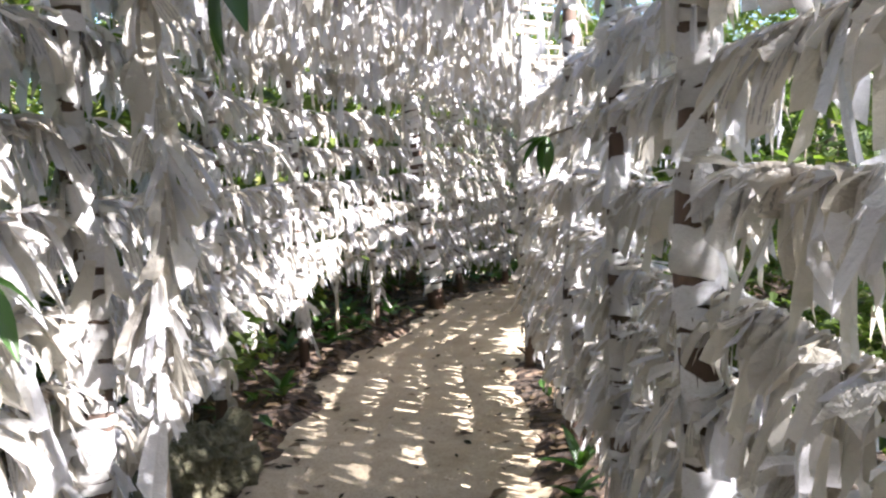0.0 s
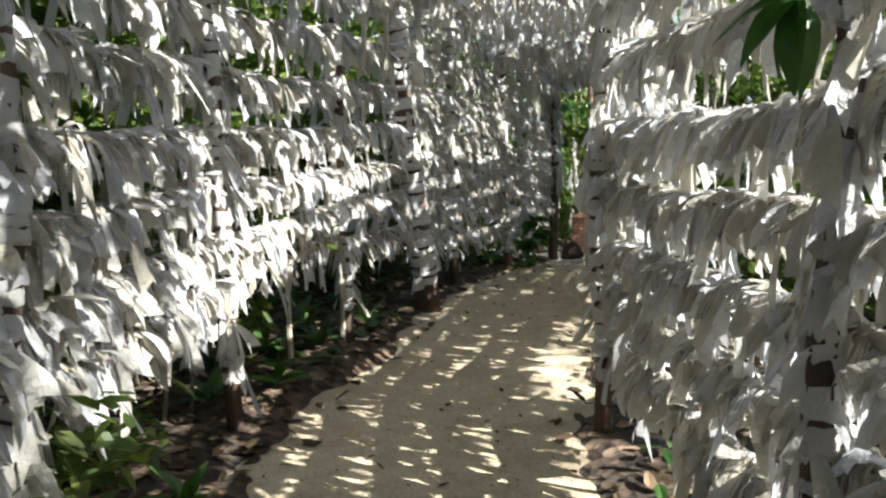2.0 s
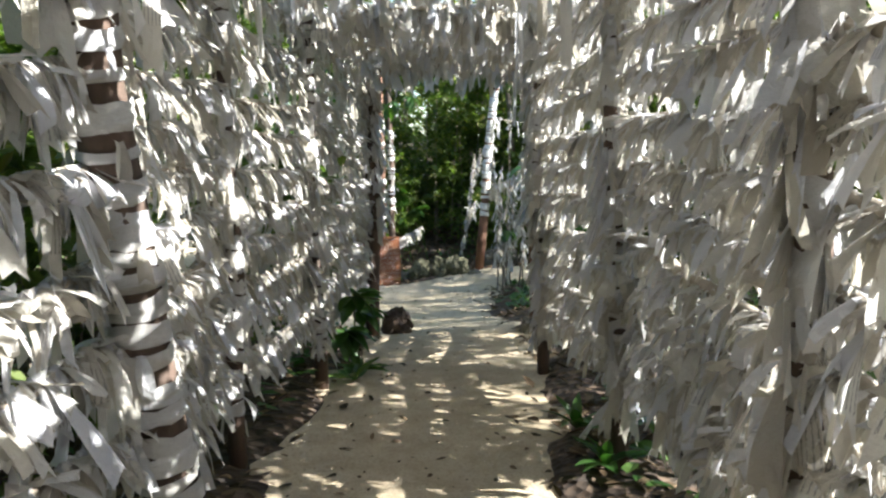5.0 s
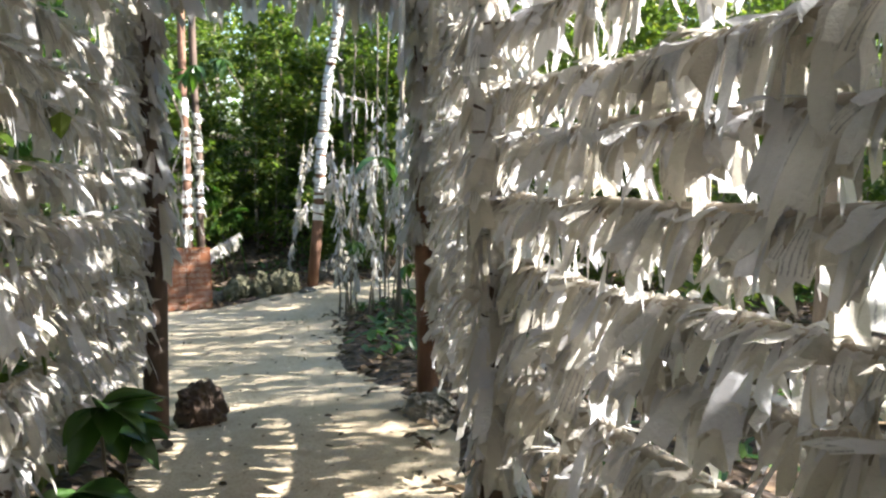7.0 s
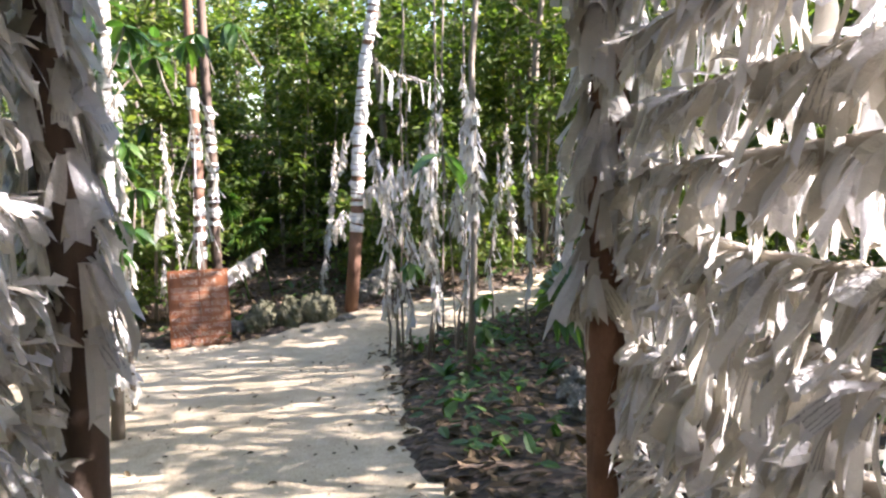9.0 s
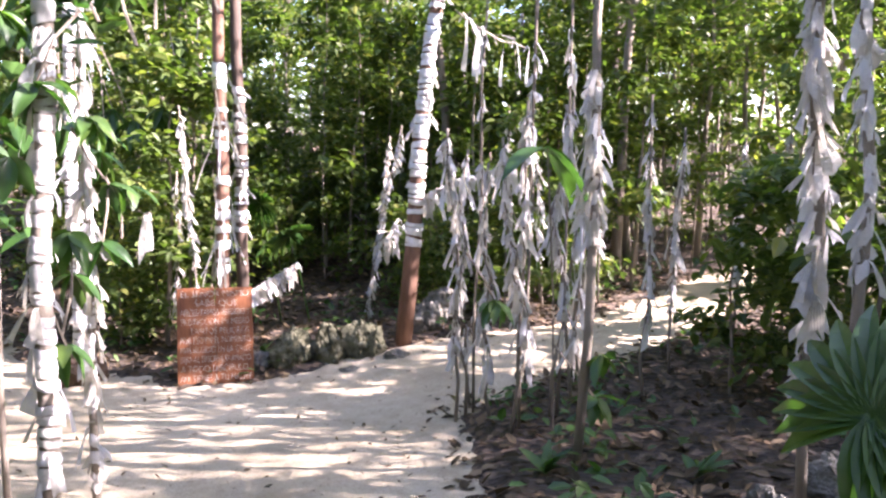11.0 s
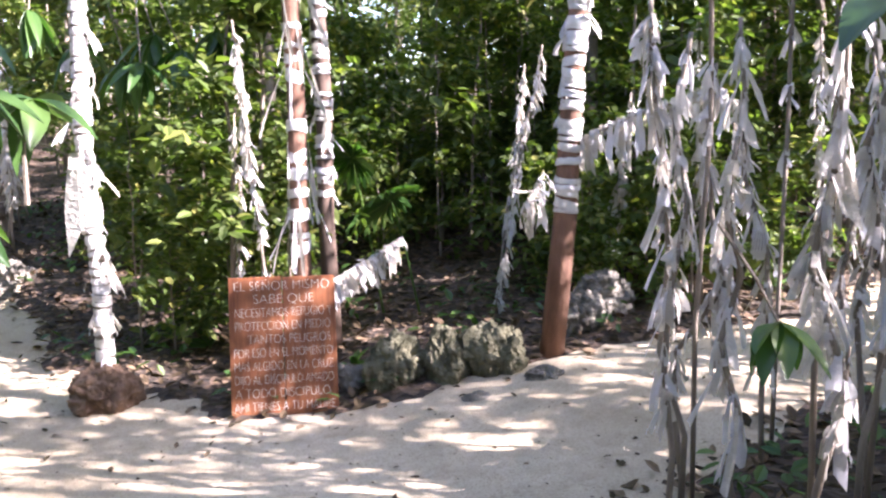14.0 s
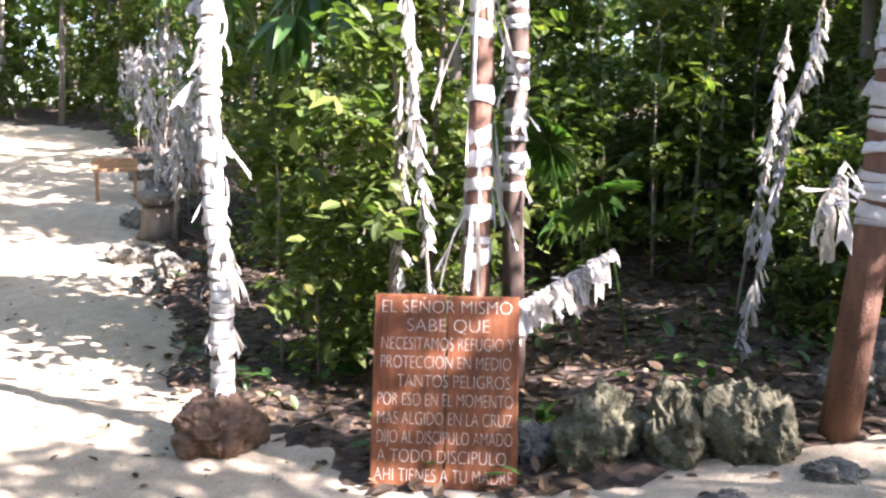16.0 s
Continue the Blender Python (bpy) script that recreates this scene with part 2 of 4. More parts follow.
# ---- plan ----
GROUND_Y = [-80, -6, 1, 7, 10, 12, 13.7, 15.7, 18.7, 21.4, 23.5, 28, 44, 70, 300]
GROUND_Z = [-2.0, -0.62, -0.42, -0.13, 0.06, 0.02, -0.08, -0.37, -0.65, -0.855, -0.85, -0.35, 1.7, 3.0, 4.0]
SAND_LINE = [((0.6, -8, 0.70), (0.5, 0, 0.70), (0.25, 5.5, 0.68), (0.3, 7.2, 0.66), (0.85, 9.2, 0.66), (1.25, 10.6, 0.66), (2.4, 13.7, 0.72), (2.5, 16.2, 1.15), (2.9, 19.35, 1.95)),
             ((2.9, 19.35, 1.95), (4.6, 20.3, 0.95), (7.5, 20.9, 0.62), (12.5, 23.5, 0.7), (20, 27, 0.8)),
             ((2.5, 19.0, 1.6), (1.55, 21.0, 1.5), (0.4, 22.5, 1.45), (-0.7, 26.5, 1.45), (-2.6, 32, 1.5), (-5.0, 37.5, 1.4), (-10, 40, 1.4), (-18, 40, 1.4))]
LEFT = [(-0.33, -4.5), (-0.33, -1.6), (-0.36, 0.9), (-0.43, 3.3), (-0.74, 5.4), (-0.66, 7.1), (-0.29, 8.55), (0.14, 9.4), (0.44, 10.65), (1.0, 11.95), (1.74, 13.88)]
RIGHT = [(1.38, -4.5), (1.36, -1.6), (1.34, 0.6), (1.25, 2.85), (1.25, 3.95), (1.2, 5.1), (1.07, 7.0), (1.5, 8.3), (2.02, 10.03), (2.43, 11.8), (3.19, 13.64)]


def level(x, y):
    bank = np.clip((x - 3.8) / 1.6, 0, 1) * np.clip((y - 19.6) / 1.4, 0, 1) * np.clip((29 - y) / 5, 0, 1)
    return np.interp(y, GROUND_Y, GROUND_Z) + 0.2 * bank


def sandy(x, y):
    """Distance to the sand's edge, negative on it; for arrays."""
    x, y = np.asarray(x, float), np.asarray(y, float)
    best = np.full(np.broadcast(x, y).shape, 1e9)
    for line in SAND_LINE:
        for (ax, ay, ar), (bx, by, br) in zip(line, line[1:]):
            l2 = (bx - ax) ** 2 + (by - ay) ** 2
            t = np.clip(((x - ax) * (bx - ax) + (y - ay) * (by - ay)) / l2, 0, 1)
            d = np.hypot(x - ax - t * (bx - ax), y - ay - t * (by - ay)) - (ar + t * (br - ar))
            best = np.minimum(best, d)
    return best


def wavy(x, y, s, seed=0.0):
    return (np.sin(1.7 * s * x + 2.1 + seed) * np.sin(1.3 * s * y + 0.7 * seed) + 0.5 * np.sin(3.9 * s * x - 2.3 * s * y + seed) + 0.3 * np.sin(7.3 * s * x + 6.1 * s * y + 2 * seed)) / 1.8


def axis(parts):
    out = []
    for a, b, step in parts:
        out.extend(np.arange(a, b, step))
    return np.array(out + [parts[-1][1]])


def sheet(name, xs, ys, height, mats, keep=None):
    gx, gy = np.meshgrid(xs, ys)
    gz = height(gx, gy)
    v = np.stack([gx, gy, gz], 2).reshape(-1, 3)
    nx = len(xs)
    i, j = np.meshgrid(np.arange(nx - 1), np.arange(len(ys) - 1))
    a = (j * nx + i).ravel()
    f = np.stack([a, a + 1, a + nx + 1, a + nx], 1)
    if keep is not None:
        f = f[keep(v[f].mean(1))]
        used, inv = np.unique(f, return_inverse=True)
        v, f = v[used], inv.reshape(-1, 4)
    return mesh(name, v, f, mats, smooth=True)


def forest_height(x, y):
    d = sandy(x, y) + 0.10 * wavy(x, y, 3.1) + 0.07 * wavy(x, y, 7.3, 6.0) + 0.12 * wavy(x, y, 1.2, 8.0)
    edge = np.clip((d + 0.2) / 0.4, 0, 1)
    rise = edge * edge * (3 - 2 * edge)
    return level(x, y) - 0.05 + rise * (0.09 + 0.035 * wavy(x, y, 1.9, 1.0) + 0.02 * wavy(x, y, 7.7, 2.0))


def sand_height(x, y):
    return level(x, y) + 0.010 * wavy(x, y, 2.3, 3.0) + 0.006 * wavy(x, y, 8.1, 4.0)


ground = new("ground", sheet("ground", axis([(-300, -60, 40), (-60, -9, 3), (-9, 13, 0.1), (13, 60, 3), (60, 300, 40)]),
                             axis([(-80, -8, 6), (-8, 33, 0.1), (33, 60, 1), (60, 300, 20)]), forest_height, LITTER))
tagged(ground, "dark forest soil covered with dry leaf litter", "forest floor", kind="structure")
path = new("sand_path", sheet("sand_path", axis([(-15, -4, 0.3), (-4, 9, 0.08), (9, 21, 0.3)]), axis([(-8, 30, 0.08), (30, 60, 0.4)]), sand_height, SAND,
                              lambda c: sandy(c[:, 0], c[:, 1]) < 0.5))
tagged(path, "pale trodden sand footpath with scattered leaves", "path", kind="structure")


def soil(x, y):
    return float(max(forest_height(np.array(x), np.array(y)), sand_height(np.array(x), np.array(y)) if sandy(x, y) < 0.4 else -99))


# ---- cloth strips ----
def strip_shape(rng, length, width, rod):
    """A cloth strip knotted over a rod along x: hangs to -z, in front at +y. Vertices, uv, and rows of three."""
    out, twist, sway = rng.uniform(0.0, 0.03), rng.gauss(0, 0.6), rng.gauss(0, 0.025)
    fold, curl = rng.uniform(-0.35, 0.35) * width, rng.uniform(-0.03, 0.04)
    rows = [(-rod - 0.004, -0.03, 0.55, 0), (0.0, rod + 0.008, 0.42, 0), (rod + 0.010, -0.004, 0.48, 0)]
    for k in range(1, 6):
        s = k / 5
        rows.append((rod + 0.008 + out * math.sin(s * 2.2) + curl * s * s, -length * s, 0.5 + 0.5 * min(1, s * 1.8), s))
    v, uv = [], []
    notch = rng.choice((0.45, 0.6, -0.3, 0.0, 0.8, 0.35)) * width
    slant = rng.uniform(-0.5, 0.5) * width
    for i, (y, z, w, s) in enumerate(rows):
        a = twist * s
        for c in (-1, 0, 1):
            x = c * width * 0.5 * w
            dy = fold * (1 - abs(c)) * min(1, 0.3 + s)
            zz = z + ((notch if c == 0 else slant * c) if i == len(rows) - 1 else 0)
            v.append((x * math.cos(a) - dy * math.sin(a) + sway * s, y + x * math.sin(a) + dy * math.cos(a), zz))
            uv.append((0.5 + 0.5 * c, i / (len(rows) - 1)))
    return np.array(v), np.array(uv)


STRIP_FACES = np.array([(3 * i + c, 3 * i + c + 1, 3 * i + c + 4, 3 * i + c + 3) for i in range(7) for c in (0, 1)])
rng = random.Random(7)
BANK = [strip_shape(rng, rng.choice((rng.uniform(0.08, 0.16), rng.uniform(0.12, 0.24))), rng.choice((rng.uniform(0.018, 0.045), rng.uniform(0.04, 0.08), rng.uniform(0.045, 0.09))), 0.02) for _ in range(160)]
SHORT = [strip_shape(rng, rng.uniform(0.05, 0.11), rng.uniform(0.03, 0.06), 0.02) for _ in range(60)]
DANGLE = [strip_shape(rng, rng.uniform(0.16, 0.36), rng.uniform(0.025, 0.06), 0.015) for _ in range(50)]
TUFT = BANK[:70] + DANGLE[:24]
LONG = [strip_shape(rng, rng.uniform(0.5, 0.9), rng.uniform(0.035, 0.06), 0.02) for _ in range(12)]
STRIP_MESHES = [mesh("cloth_strip", v, STRIP_FACES, CLOTH, uv) for v, uv in BANK[:40]]


class Strips:
    """Gathers strips into one joined mesh."""

    def __init__(self):
        self.v, self.uv = [], []

    def add(self, at, yaw, shape, scale=1.0, tip=0.0, lean=0.0):
        v, uv = shape
        c, s, ct, st = math.cos(yaw), math.sin(yaw), math.cos(tip), math.sin(tip)
        p = v * scale
        cl, sl = math.cos(lean), math.sin(lean)
        p = np.stack([p[:, 0] * cl + p[:, 2] * sl, p[:, 1], p[:, 2] * cl - p[:, 0] * sl], 1)
        p = np.stack([p[:, 0], p[:, 1] * ct - p[:, 2] * st, p[:, 1] * st + p[:, 2] * ct], 1)
        self.v.append(np.stack([p[:, 0] * c - p[:, 1] * s, p[:, 0] * s + p[:, 1] * c, p[:, 2]], 1) + np.asarray(at))
        self.uv.append(uv)

    def mesh(self):
        n = len(self.v)
        f = (STRIP_FACES[None] + 24 * np.arange(n)[:, None, None]).reshape(-1, 4)
        return mesh("cloth_fringe", np.concatenate(self.v), f, CLOTH, np.concatenate(self.uv))


def band_shape(rng):
    """A strip wound round a pole of radius 1, height 1, creased and with loose rims."""
    v, f, n = [], [], 14
    tilt, ph = rng.uniform(-0.45, 0.45), rng.uniform(0, 6)
    rows = (-0.5, -0.28, -0.05, 0.2, 0.5)
    puff = [1.02] + [1.05 + rng.uniform(-0.03, 0.06) for _ in rows[2:]] + [1.03]
    for row, z in enumerate(rows):
        for k in range(n):
            a = 2 * math.pi * k / n
            r = puff[row] + rng.uniform(-0.035, 0.035)
            v.append((r * math.cos(a), r * math.sin(a), z + tilt * math.sin(a + ph) + rng.uniform(-0.10, 0.10)))
    for row in range(len(rows) - 1):
        for k in range(n):
            a, b = row * n + k, row * n + (k + 1) % n
            f.append((a, b, b + n, a + n))
    return mesh("cloth_band", v, f, WRAP, smooth=True)


BANDS = [band_shape(rng) for _ in range(14)]


def wrapped_pole(name, base, top, r0, r1, label, category, wrap=(0.0, 1.0), step=0.085, tails=30, wood=None, group="", bank=None, tail_scale=1.0, bend=0.03, bare=0.07):
    """A pole or stem from base to top with cloth bands wound round it and strips tied on."""
    rng = random.Random(hash((round(base[0] * 100), round(base[1] * 100))) & 0xffff)
    b, t = Vector(base), Vector(top)
    n = 7
    mid = [Vector((0, 0, 0)).lerp(t - b, k / (n - 1)) + Vector((rng.uniform(-bend, bend), rng.uniform(-bend, bend), 0)) * math.sin(math.pi * k / (n - 1)) for k in range(n)]
    v, f = tube(mid, [r0 + (r1 - r0) * k / (n - 1) for k in range(n)], 9, 0.06, rng)
    thing = tagged(new(name, mesh("pole", v, f, wood or WOOD, smooth=True)), label, category, group)
    thing.location = b
    height = (t - b).length

    def spot(s):
        k = min(int(s * (n - 1)), n - 2)
        return mid[k].lerp(mid[k + 1], s * (n - 1) - k)
    s = wrap[0]
    while s < wrap[1] and step:
        h = step * 0.7
        if rng.random() > bare:
            r = (r0 + (r1 - r0) * s) * rng.uniform(0.96, 1.16)
            h = step * rng.choice((0.55, 0.75, 0.95, 1.2))
            q = Vector((0, 0, 1)).rotation_difference((t - b).normalized())
            part("cloth_band", rng.choice(BANDS), thing, at=Matrix.LocRotScale(spot(s), q.to_matrix().to_quaternion() @ Euler((0, 0, rng.uniform(0, 6))).to_quaternion(), (r, r, h)))
        s += h * rng.uniform(0.88, 1.3) / height
    if tails:
        st = Strips()
        for _ in range(tails):
            s = rng.uniform(*wrap)
            p = spot(s)
            a = rng.uniform(0, 2 * math.pi)
            r = r0 + (r1 - r0) * s
            st.add(p + Vector((math.cos(a), math.sin(a), 0)) * (r - 0.015), a - math.pi / 2, rng.choice(bank or BANK), tail_scale * rng.uniform(0.7, 1.1), rng.uniform(-0.1, 0.4), rng.gauss(0, 0.10))
        part("cloth_fringe", st.mesh(), thing, "white cloth strips tied on in tufts", kind="stuff")
    return thing


def resample(line, step):
    out = []
    for a, b in zip(line, line[1:]):
        n = max(1, round(math.dist(a, b) / step))
        out += [(a[0] + (b[0] - a[0]) * k / n, a[1] + (b[1] - a[1]) * k / n) for k in range(n)]
    return out + [line[-1]]


# ---- the cloth tunnel ----
def rail(name, a, b, r, rng, inward, per_metre, loose, sag=0.02, label="", scale=1.0, group="", lengths=None, until=1.0, spin=0.35, tip=0.05):
    """A pole from a to b with strips knotted along it; loose strips are parts, the rest are joined."""
    a, b = Vector(a), Vector(b)
    n = 6
    pts = [Vector((0, 0, 0)).lerp(b - a, k / (n - 1)) + Vector((rng.uniform(-.012, .012), rng.uniform(-.012, .012), -sag * math.sin(math.pi * k / (n - 1)) + rng.uniform(-.012, .012))) for k in range(n)]
    v, f = tube(pts, [r * rng.uniform(0.85, 1.15) for _ in pts], 7)
    thing = tagged(new(name, mesh("pole", v, f, WOOD, smooth=True)), label, "rail", group)
    thing.location = a
    run = b - a
    yaw = math.atan2(run.y, run.x)
    count = int(run.length * per_metre)
    st = Strips()
    for k in range(count):
        s = until * (k + rng.random()) / count
        i = min(int(s * (n - 1)), n - 2)
        p = pts[i].lerp(pts[i + 1], s * (n - 1) - i)
        front = rng.random() < 0.72
        turn = yaw + (0 if inward else math.pi) + (0 if front else math.pi) + rng.gauss(0, spin)
        size = scale * rng.uniform(0.8, 1.15)
        if rng.random() < 0.3:
            st.add(p, turn, rng.choice(SHORT), size, rng.uniform(0.2, 1.3), rng.gauss(0, 0.25))
            continue
        if loose and front:
            part("cloth_strip", rng.choice(STRIP_MESHES), thing, at=Matrix.LocRotScale(p, Euler((rng.gauss(tip, 0.15), rng.gauss(0, 0.10), turn)), (size,) * 3))
        else:
            st.add(p, turn, rng.choice(lengths or BANK), size, rng.gauss(tip, 0.15), rng.gauss(0, 0.10))
    if st.v:
        part("cloth_fringe", st.mesh(), thing, "white and cream cloth strips hanging close together", kind="stuff")
    return thing


RAILS = (0.66, 0.90, 1.14, 1.40, 1.67, 1.95, 2.25)
TUNNEL = "rails of the cloth tunnel"
rng = random.Random(21)
for line, inward in ((LEFT, False), (RIGHT, True)):
    ends = {}
    for i, (x, y) in enumerate(line):
        g = soil(x, y)
        exit_post = i == len(line) - 1
        lean = (-0.22, -0.38) if (not inward and i == 7) else (rng.uniform(-.04, .04), rng.uniform(-.05, .05))
        r = 0.085 if (not inward and i == 7) else 0.065 if exit_post else 0.055 if i == 3 else 0.042
        base = (x - lean[0] * 0.4, y - lean[1] * 0.4, g - 0.05)
        top = (x + lean[0] * 0.6, y + lean[1] * 0.6, g + 2.5)
        wood = BARK_RED if exit_post and inward else DARK_WOOD
        wrapped_pole("tunnel_post", base, top, r, r * 0.8,
                     "bare dark wooden end post of the cloth tunnel" if exit_post else "thick leaning trunk wound with grey-white cloth bands" if r > 0.08 else "upright pole wound with grey-white cloth bands",
                     "post", wrap=(0.40, 1.0) if exit_post else (0.12, 1.0), step=0.058 if not exit_post else 0, tails=260 if exit_post else 40 if i in (3, 7) and not (inward and i == 7) else 230 if inward and i > 6 else 80, wood=wood, group="posts of the cloth tunnel")
        ends[i] = (Vector(base), Vector(top))
    for i in range(len(line) - 1):
        low = (0.42,) if inward and i < 8 else ()
        rows = low + (RAILS[:-1] if inward and i < 7 else RAILS)
        if i >= (6 if inward else 7):
            rows = tuple(0.5 + 0.172 * k for k in range(11))
        for h in rows:
            side = (Vector(line[i + 1]) - Vector(line[i])).normalized() * 0.06
            side = Vector((side.y, -side.x, 0)) if inward else Vector((-side.y, side.x, 0))

            def on(k):
                p, q = ends[k]
                s = (h + 0.05 + rng.uniform(-0.035, 0.035)) / (q.z - p.z)
                return p.lerp(q, s) + side
            a, b = on(i), on(i + 1)
            near = 2.8 < (a.y + b.y) / 2 < 9.3 and 0.8 < h < 1.9 and h in RAILS
            dense = len(rows) == 11
            bare = not inward and i == 5 and h < 0.7
            rail("tunnel_rail", a, b, 0.03 if bare else rng.uniform(0.016, 0.03), rng, inward, 22 if bare else 66 if h > 2.2 else 118 if inward and 3 < i else 100, near, scale=0.88 if dense else 1.08 if inward and 3 < i else 1.03 if inward else 1.15, tip=0.09 if dense else 0.05,
                 label="thin wooden rail with a few cloth strips" if bare else "thin wooden rail thickly hung with knotted white cloth strips", group=TUNNEL)

# roof bars across the tunnel
left_run, right_run = resample(LEFT, 0.27), resample(RIGHT, 0.27)
count = min(len(left_run), len(right_run))
for k in range(count):
    lx, ly = left_run[int(k * (len(left_run) - 1) / (count - 1))]
    rx, ry = right_run[int(k * (len(right_run) - 1) / (count - 1))]
    lift = 2.36 + rng.uniform(-0.06, 0.10)
    a = (lx - 0.1, ly, soil(lx, ly) + lift + rng.uniform(-.05, .05))
    b = (rx + 0.1, ry, soil(rx, ry) + lift + rng.uniform(-.05, .05))
    t = rail("roof_bar", a, b, rng.uniform(0.014, 0.022), rng, True, 135, False, spin=1.6, until=0.86 if ly < 9.3 else 1.0, sag=-0.07, label="arched roof stick hung with white cloth strips", scale=rng.uniform(0.9, 1.25), group="roof bars of the cloth tunnel")
    if k % 3 == 0:
        st = Strips()
        for _ in range(3):
            s = rng.choice((0.08, 0.16, 0.84, 0.92))
            st.add((Vector(b) - Vector(a)) * s, rng.uniform(0, 6.28), rng.choice(LONG), rng.uniform(0.6, 1.0))
        part("long_ribbon", st.mesh(), t, "long single cloth ribbons hanging down", kind="stuff")

# lintel over the way out: a thick bundle of strips
lx, ly = LEFT[-1]
rx, ry = RIGHT[-1]
for dz, dy in ((2.42, 0), (2.28, 0.03), (2.5, -0.25)):
    rail("lintel", (lx - .05, ly + dy, soil(lx, ly) + dz), (rx + .05, ry + dy, soil(rx, ry) + dz), 0.028, rng, True, 60, False, sag=-0.05,
         label="end beam of the tunnel bundled with cloth strips", group="lintels", scale=1.2)


def lath(x, y, h, label):
    rng = random.Random(int(x * 1000))
    v, f = tube([(0, 0, -0.05), (rng.uniform(-.01, .01), 0, h * 0.5), (rng.uniform(-.02, .02), rng.uniform(-.02, .02), h)], [0.017, 0.016, 0.014], 5)
    ob = tagged(new("lath", mesh("lath", v, f, LATH_WOOD)), label, "stake", "laths under the rail")
    ob.location = (x, y, soil(x, y))


wrapped_pole("hung_stem", (-0.20, 3.32, soil(-0.2, 3.32) - 0.03), (-0.16, 3.2, 2.05), 0.013, 0.010, "thin stem thickly tufted with long white cloth strips", "stem", (0.34, 0.97), 0, 120, tail_scale=1.0)
for x, y, h in ((-1.02, 7.2, 0.75), (-0.93, 7.32, 0.6)):
    wrapped_pole("hung_stem", (x, y, soil(x, y) - 0.03), (x + 0.06, y, soil(x, y) + h), 0.011, 0.007, "thin bare brown stem with a few cloth strips", "stem", (0.45, 0.95), 0, 5, wood=BARK, tail_scale=1.0)
lath(-0.58, 8.15, 0.75, "pale thin wooden lath standing under the rail")
lath(-0.31, 8.52, 0.8, "pale thin wooden lath standing under the rail")


# ---- stones, stump, bench ----
def rock(name, x, y, w, d, h, mat, label, seed, rough=0.28, sink=0.06, category="rock", group=""):
    bm = bmesh.new()
    bmesh.ops.create_icosphere(bm, subdivisions=5, radius=1)
    off = Vector((seed * 3.7, seed * 1.9, seed * 5.3))
    for v in bm.verts:
        n = v.co.normalized()
        k = 1 + rough * noise.fractal(n * 1.3 + off, 1.0, 2.0, 3) + 0.09 * noise.noise(n * 5 + off)
        k += rough * 0.8 * abs(noise.cell(n * 1.6 + off) - 0.5)
        near = noise.voronoi(n * 1.9 + off)[0]
        k -= rough * 0.9 * max(0.0, 0.28 - (near[1] - near[0]))
        k += rough * 0.35 * noise.fractal(n * 7 + off, 0.8, 2.0, 3)
        p = n * k
        v.co = (p.x * w / 2, p.y * d / 2, max(p.z, -0.55) * h / 1.5)
    me = bpy.data.meshes.new(name)
    bm.to_mesh(me)
    bm.free()
    me.materials.append(mat)
    ob = tagged(new(name, me), label, category, group)
    ob.matrix_basis = pose(x, y, soil(x, y) + 0.55 * h / 1.5 - sink, 0, 0, seed * 47)
    return ob


ROW = "stones beside the sign"
rock("rock", 4.22, 21.50, 0.36, 0.32, 0.33, MOSSY, "rough grey-green limestone block beside the path", 1, group=ROW)
rock("rock", 4.55, 21.40, 0.30, 0.28, 0.32, MOSSY, "upright mossy grey stone beside the path", 2, group=ROW)
rock("rock", 4.88, 21.32, 0.36, 0.32, 0.34, MOSSY, "yellowish mossy stone with a hollow face", 3, group=ROW)
rock("rock", 3.94, 21.62, 0.26, 0.2, 0.2, STONE, "small pale stone beside the sign", 4, group=ROW)
rock("rock", 5.75, 21.9, 0.5, 0.4, 0.3, STONE, "pale stone at the edge of the side path", 5)
rock("rock", 6.15, 22.15, 0.4, 0.4, 0.34, STONE, "pale stone at the edge of the side path", 6)
rock("rock", 5.1, 20.95, 0.24, 0.2, 0.1, STONE, "low flat stone half buried in sand", 7)
rock("rock", 4.62, 20.9, 0.2, 0.16, 0.07, STONE, "low flat stone half buried in sand", 8)
rock("root_ball", 2.31, 22.0, 0.44, 0.40, 0.30, ROOT, "brown earthy root ball round the foot of the wrapped trunk", 9, 0.2, 0.04, "root ball")
# A rock, given the dark post wood for its colour.
rock("rock", 2.0, 14.12, 0.24, 0.26, 0.27, DARK_WOOD, "dark rounded rock beside the tunnel's end post", 10, 0.2, 0.05)
rock("rock", -0.62, 4.75, 0.36, 0.5, 0.34, MOSSY, "yellowish stone at the foot of the cloth wall", 11)
rock("rock", -0.72, 4.2, 0.3, 0.4, 0.26, MOSSY, "yellowish stone at the foot of the cloth wall", 12)
rock("rock", 3.05, 13.35, 0.3, 0.24, 0.16, STONE, "pale stone at the foot of the end post", 13)
for k, (x, y) in enumerate(((5.0, 16.2), (5.4, 16.0), (5.65, 16.35), (5.2, 15.6), (4.75, 15.75), (5.9, 15.9))):
    rock("rock", x, y, 0.3 + 0.06 * (k % 3), 0.26, 0.22, STONE, "pale limestone lump in the undergrowth", 20 + k, group="stones in the undergrowth")
for k in range(16):
    s = k / 15
    x, y = 0.95 - 2.3 * s + 0.25 * math.sin(k * 2.1), 25.4 + 8.5 * s
    if k not in (3, 4, 7, 8):
        rock("rock", x, y, 0.26 + 0.1 * (k % 3), 0.3, 0.2 + 0.05 * (k % 2), STONE, "grey stone edging the far path", 40 + k, group="stones along the far path")

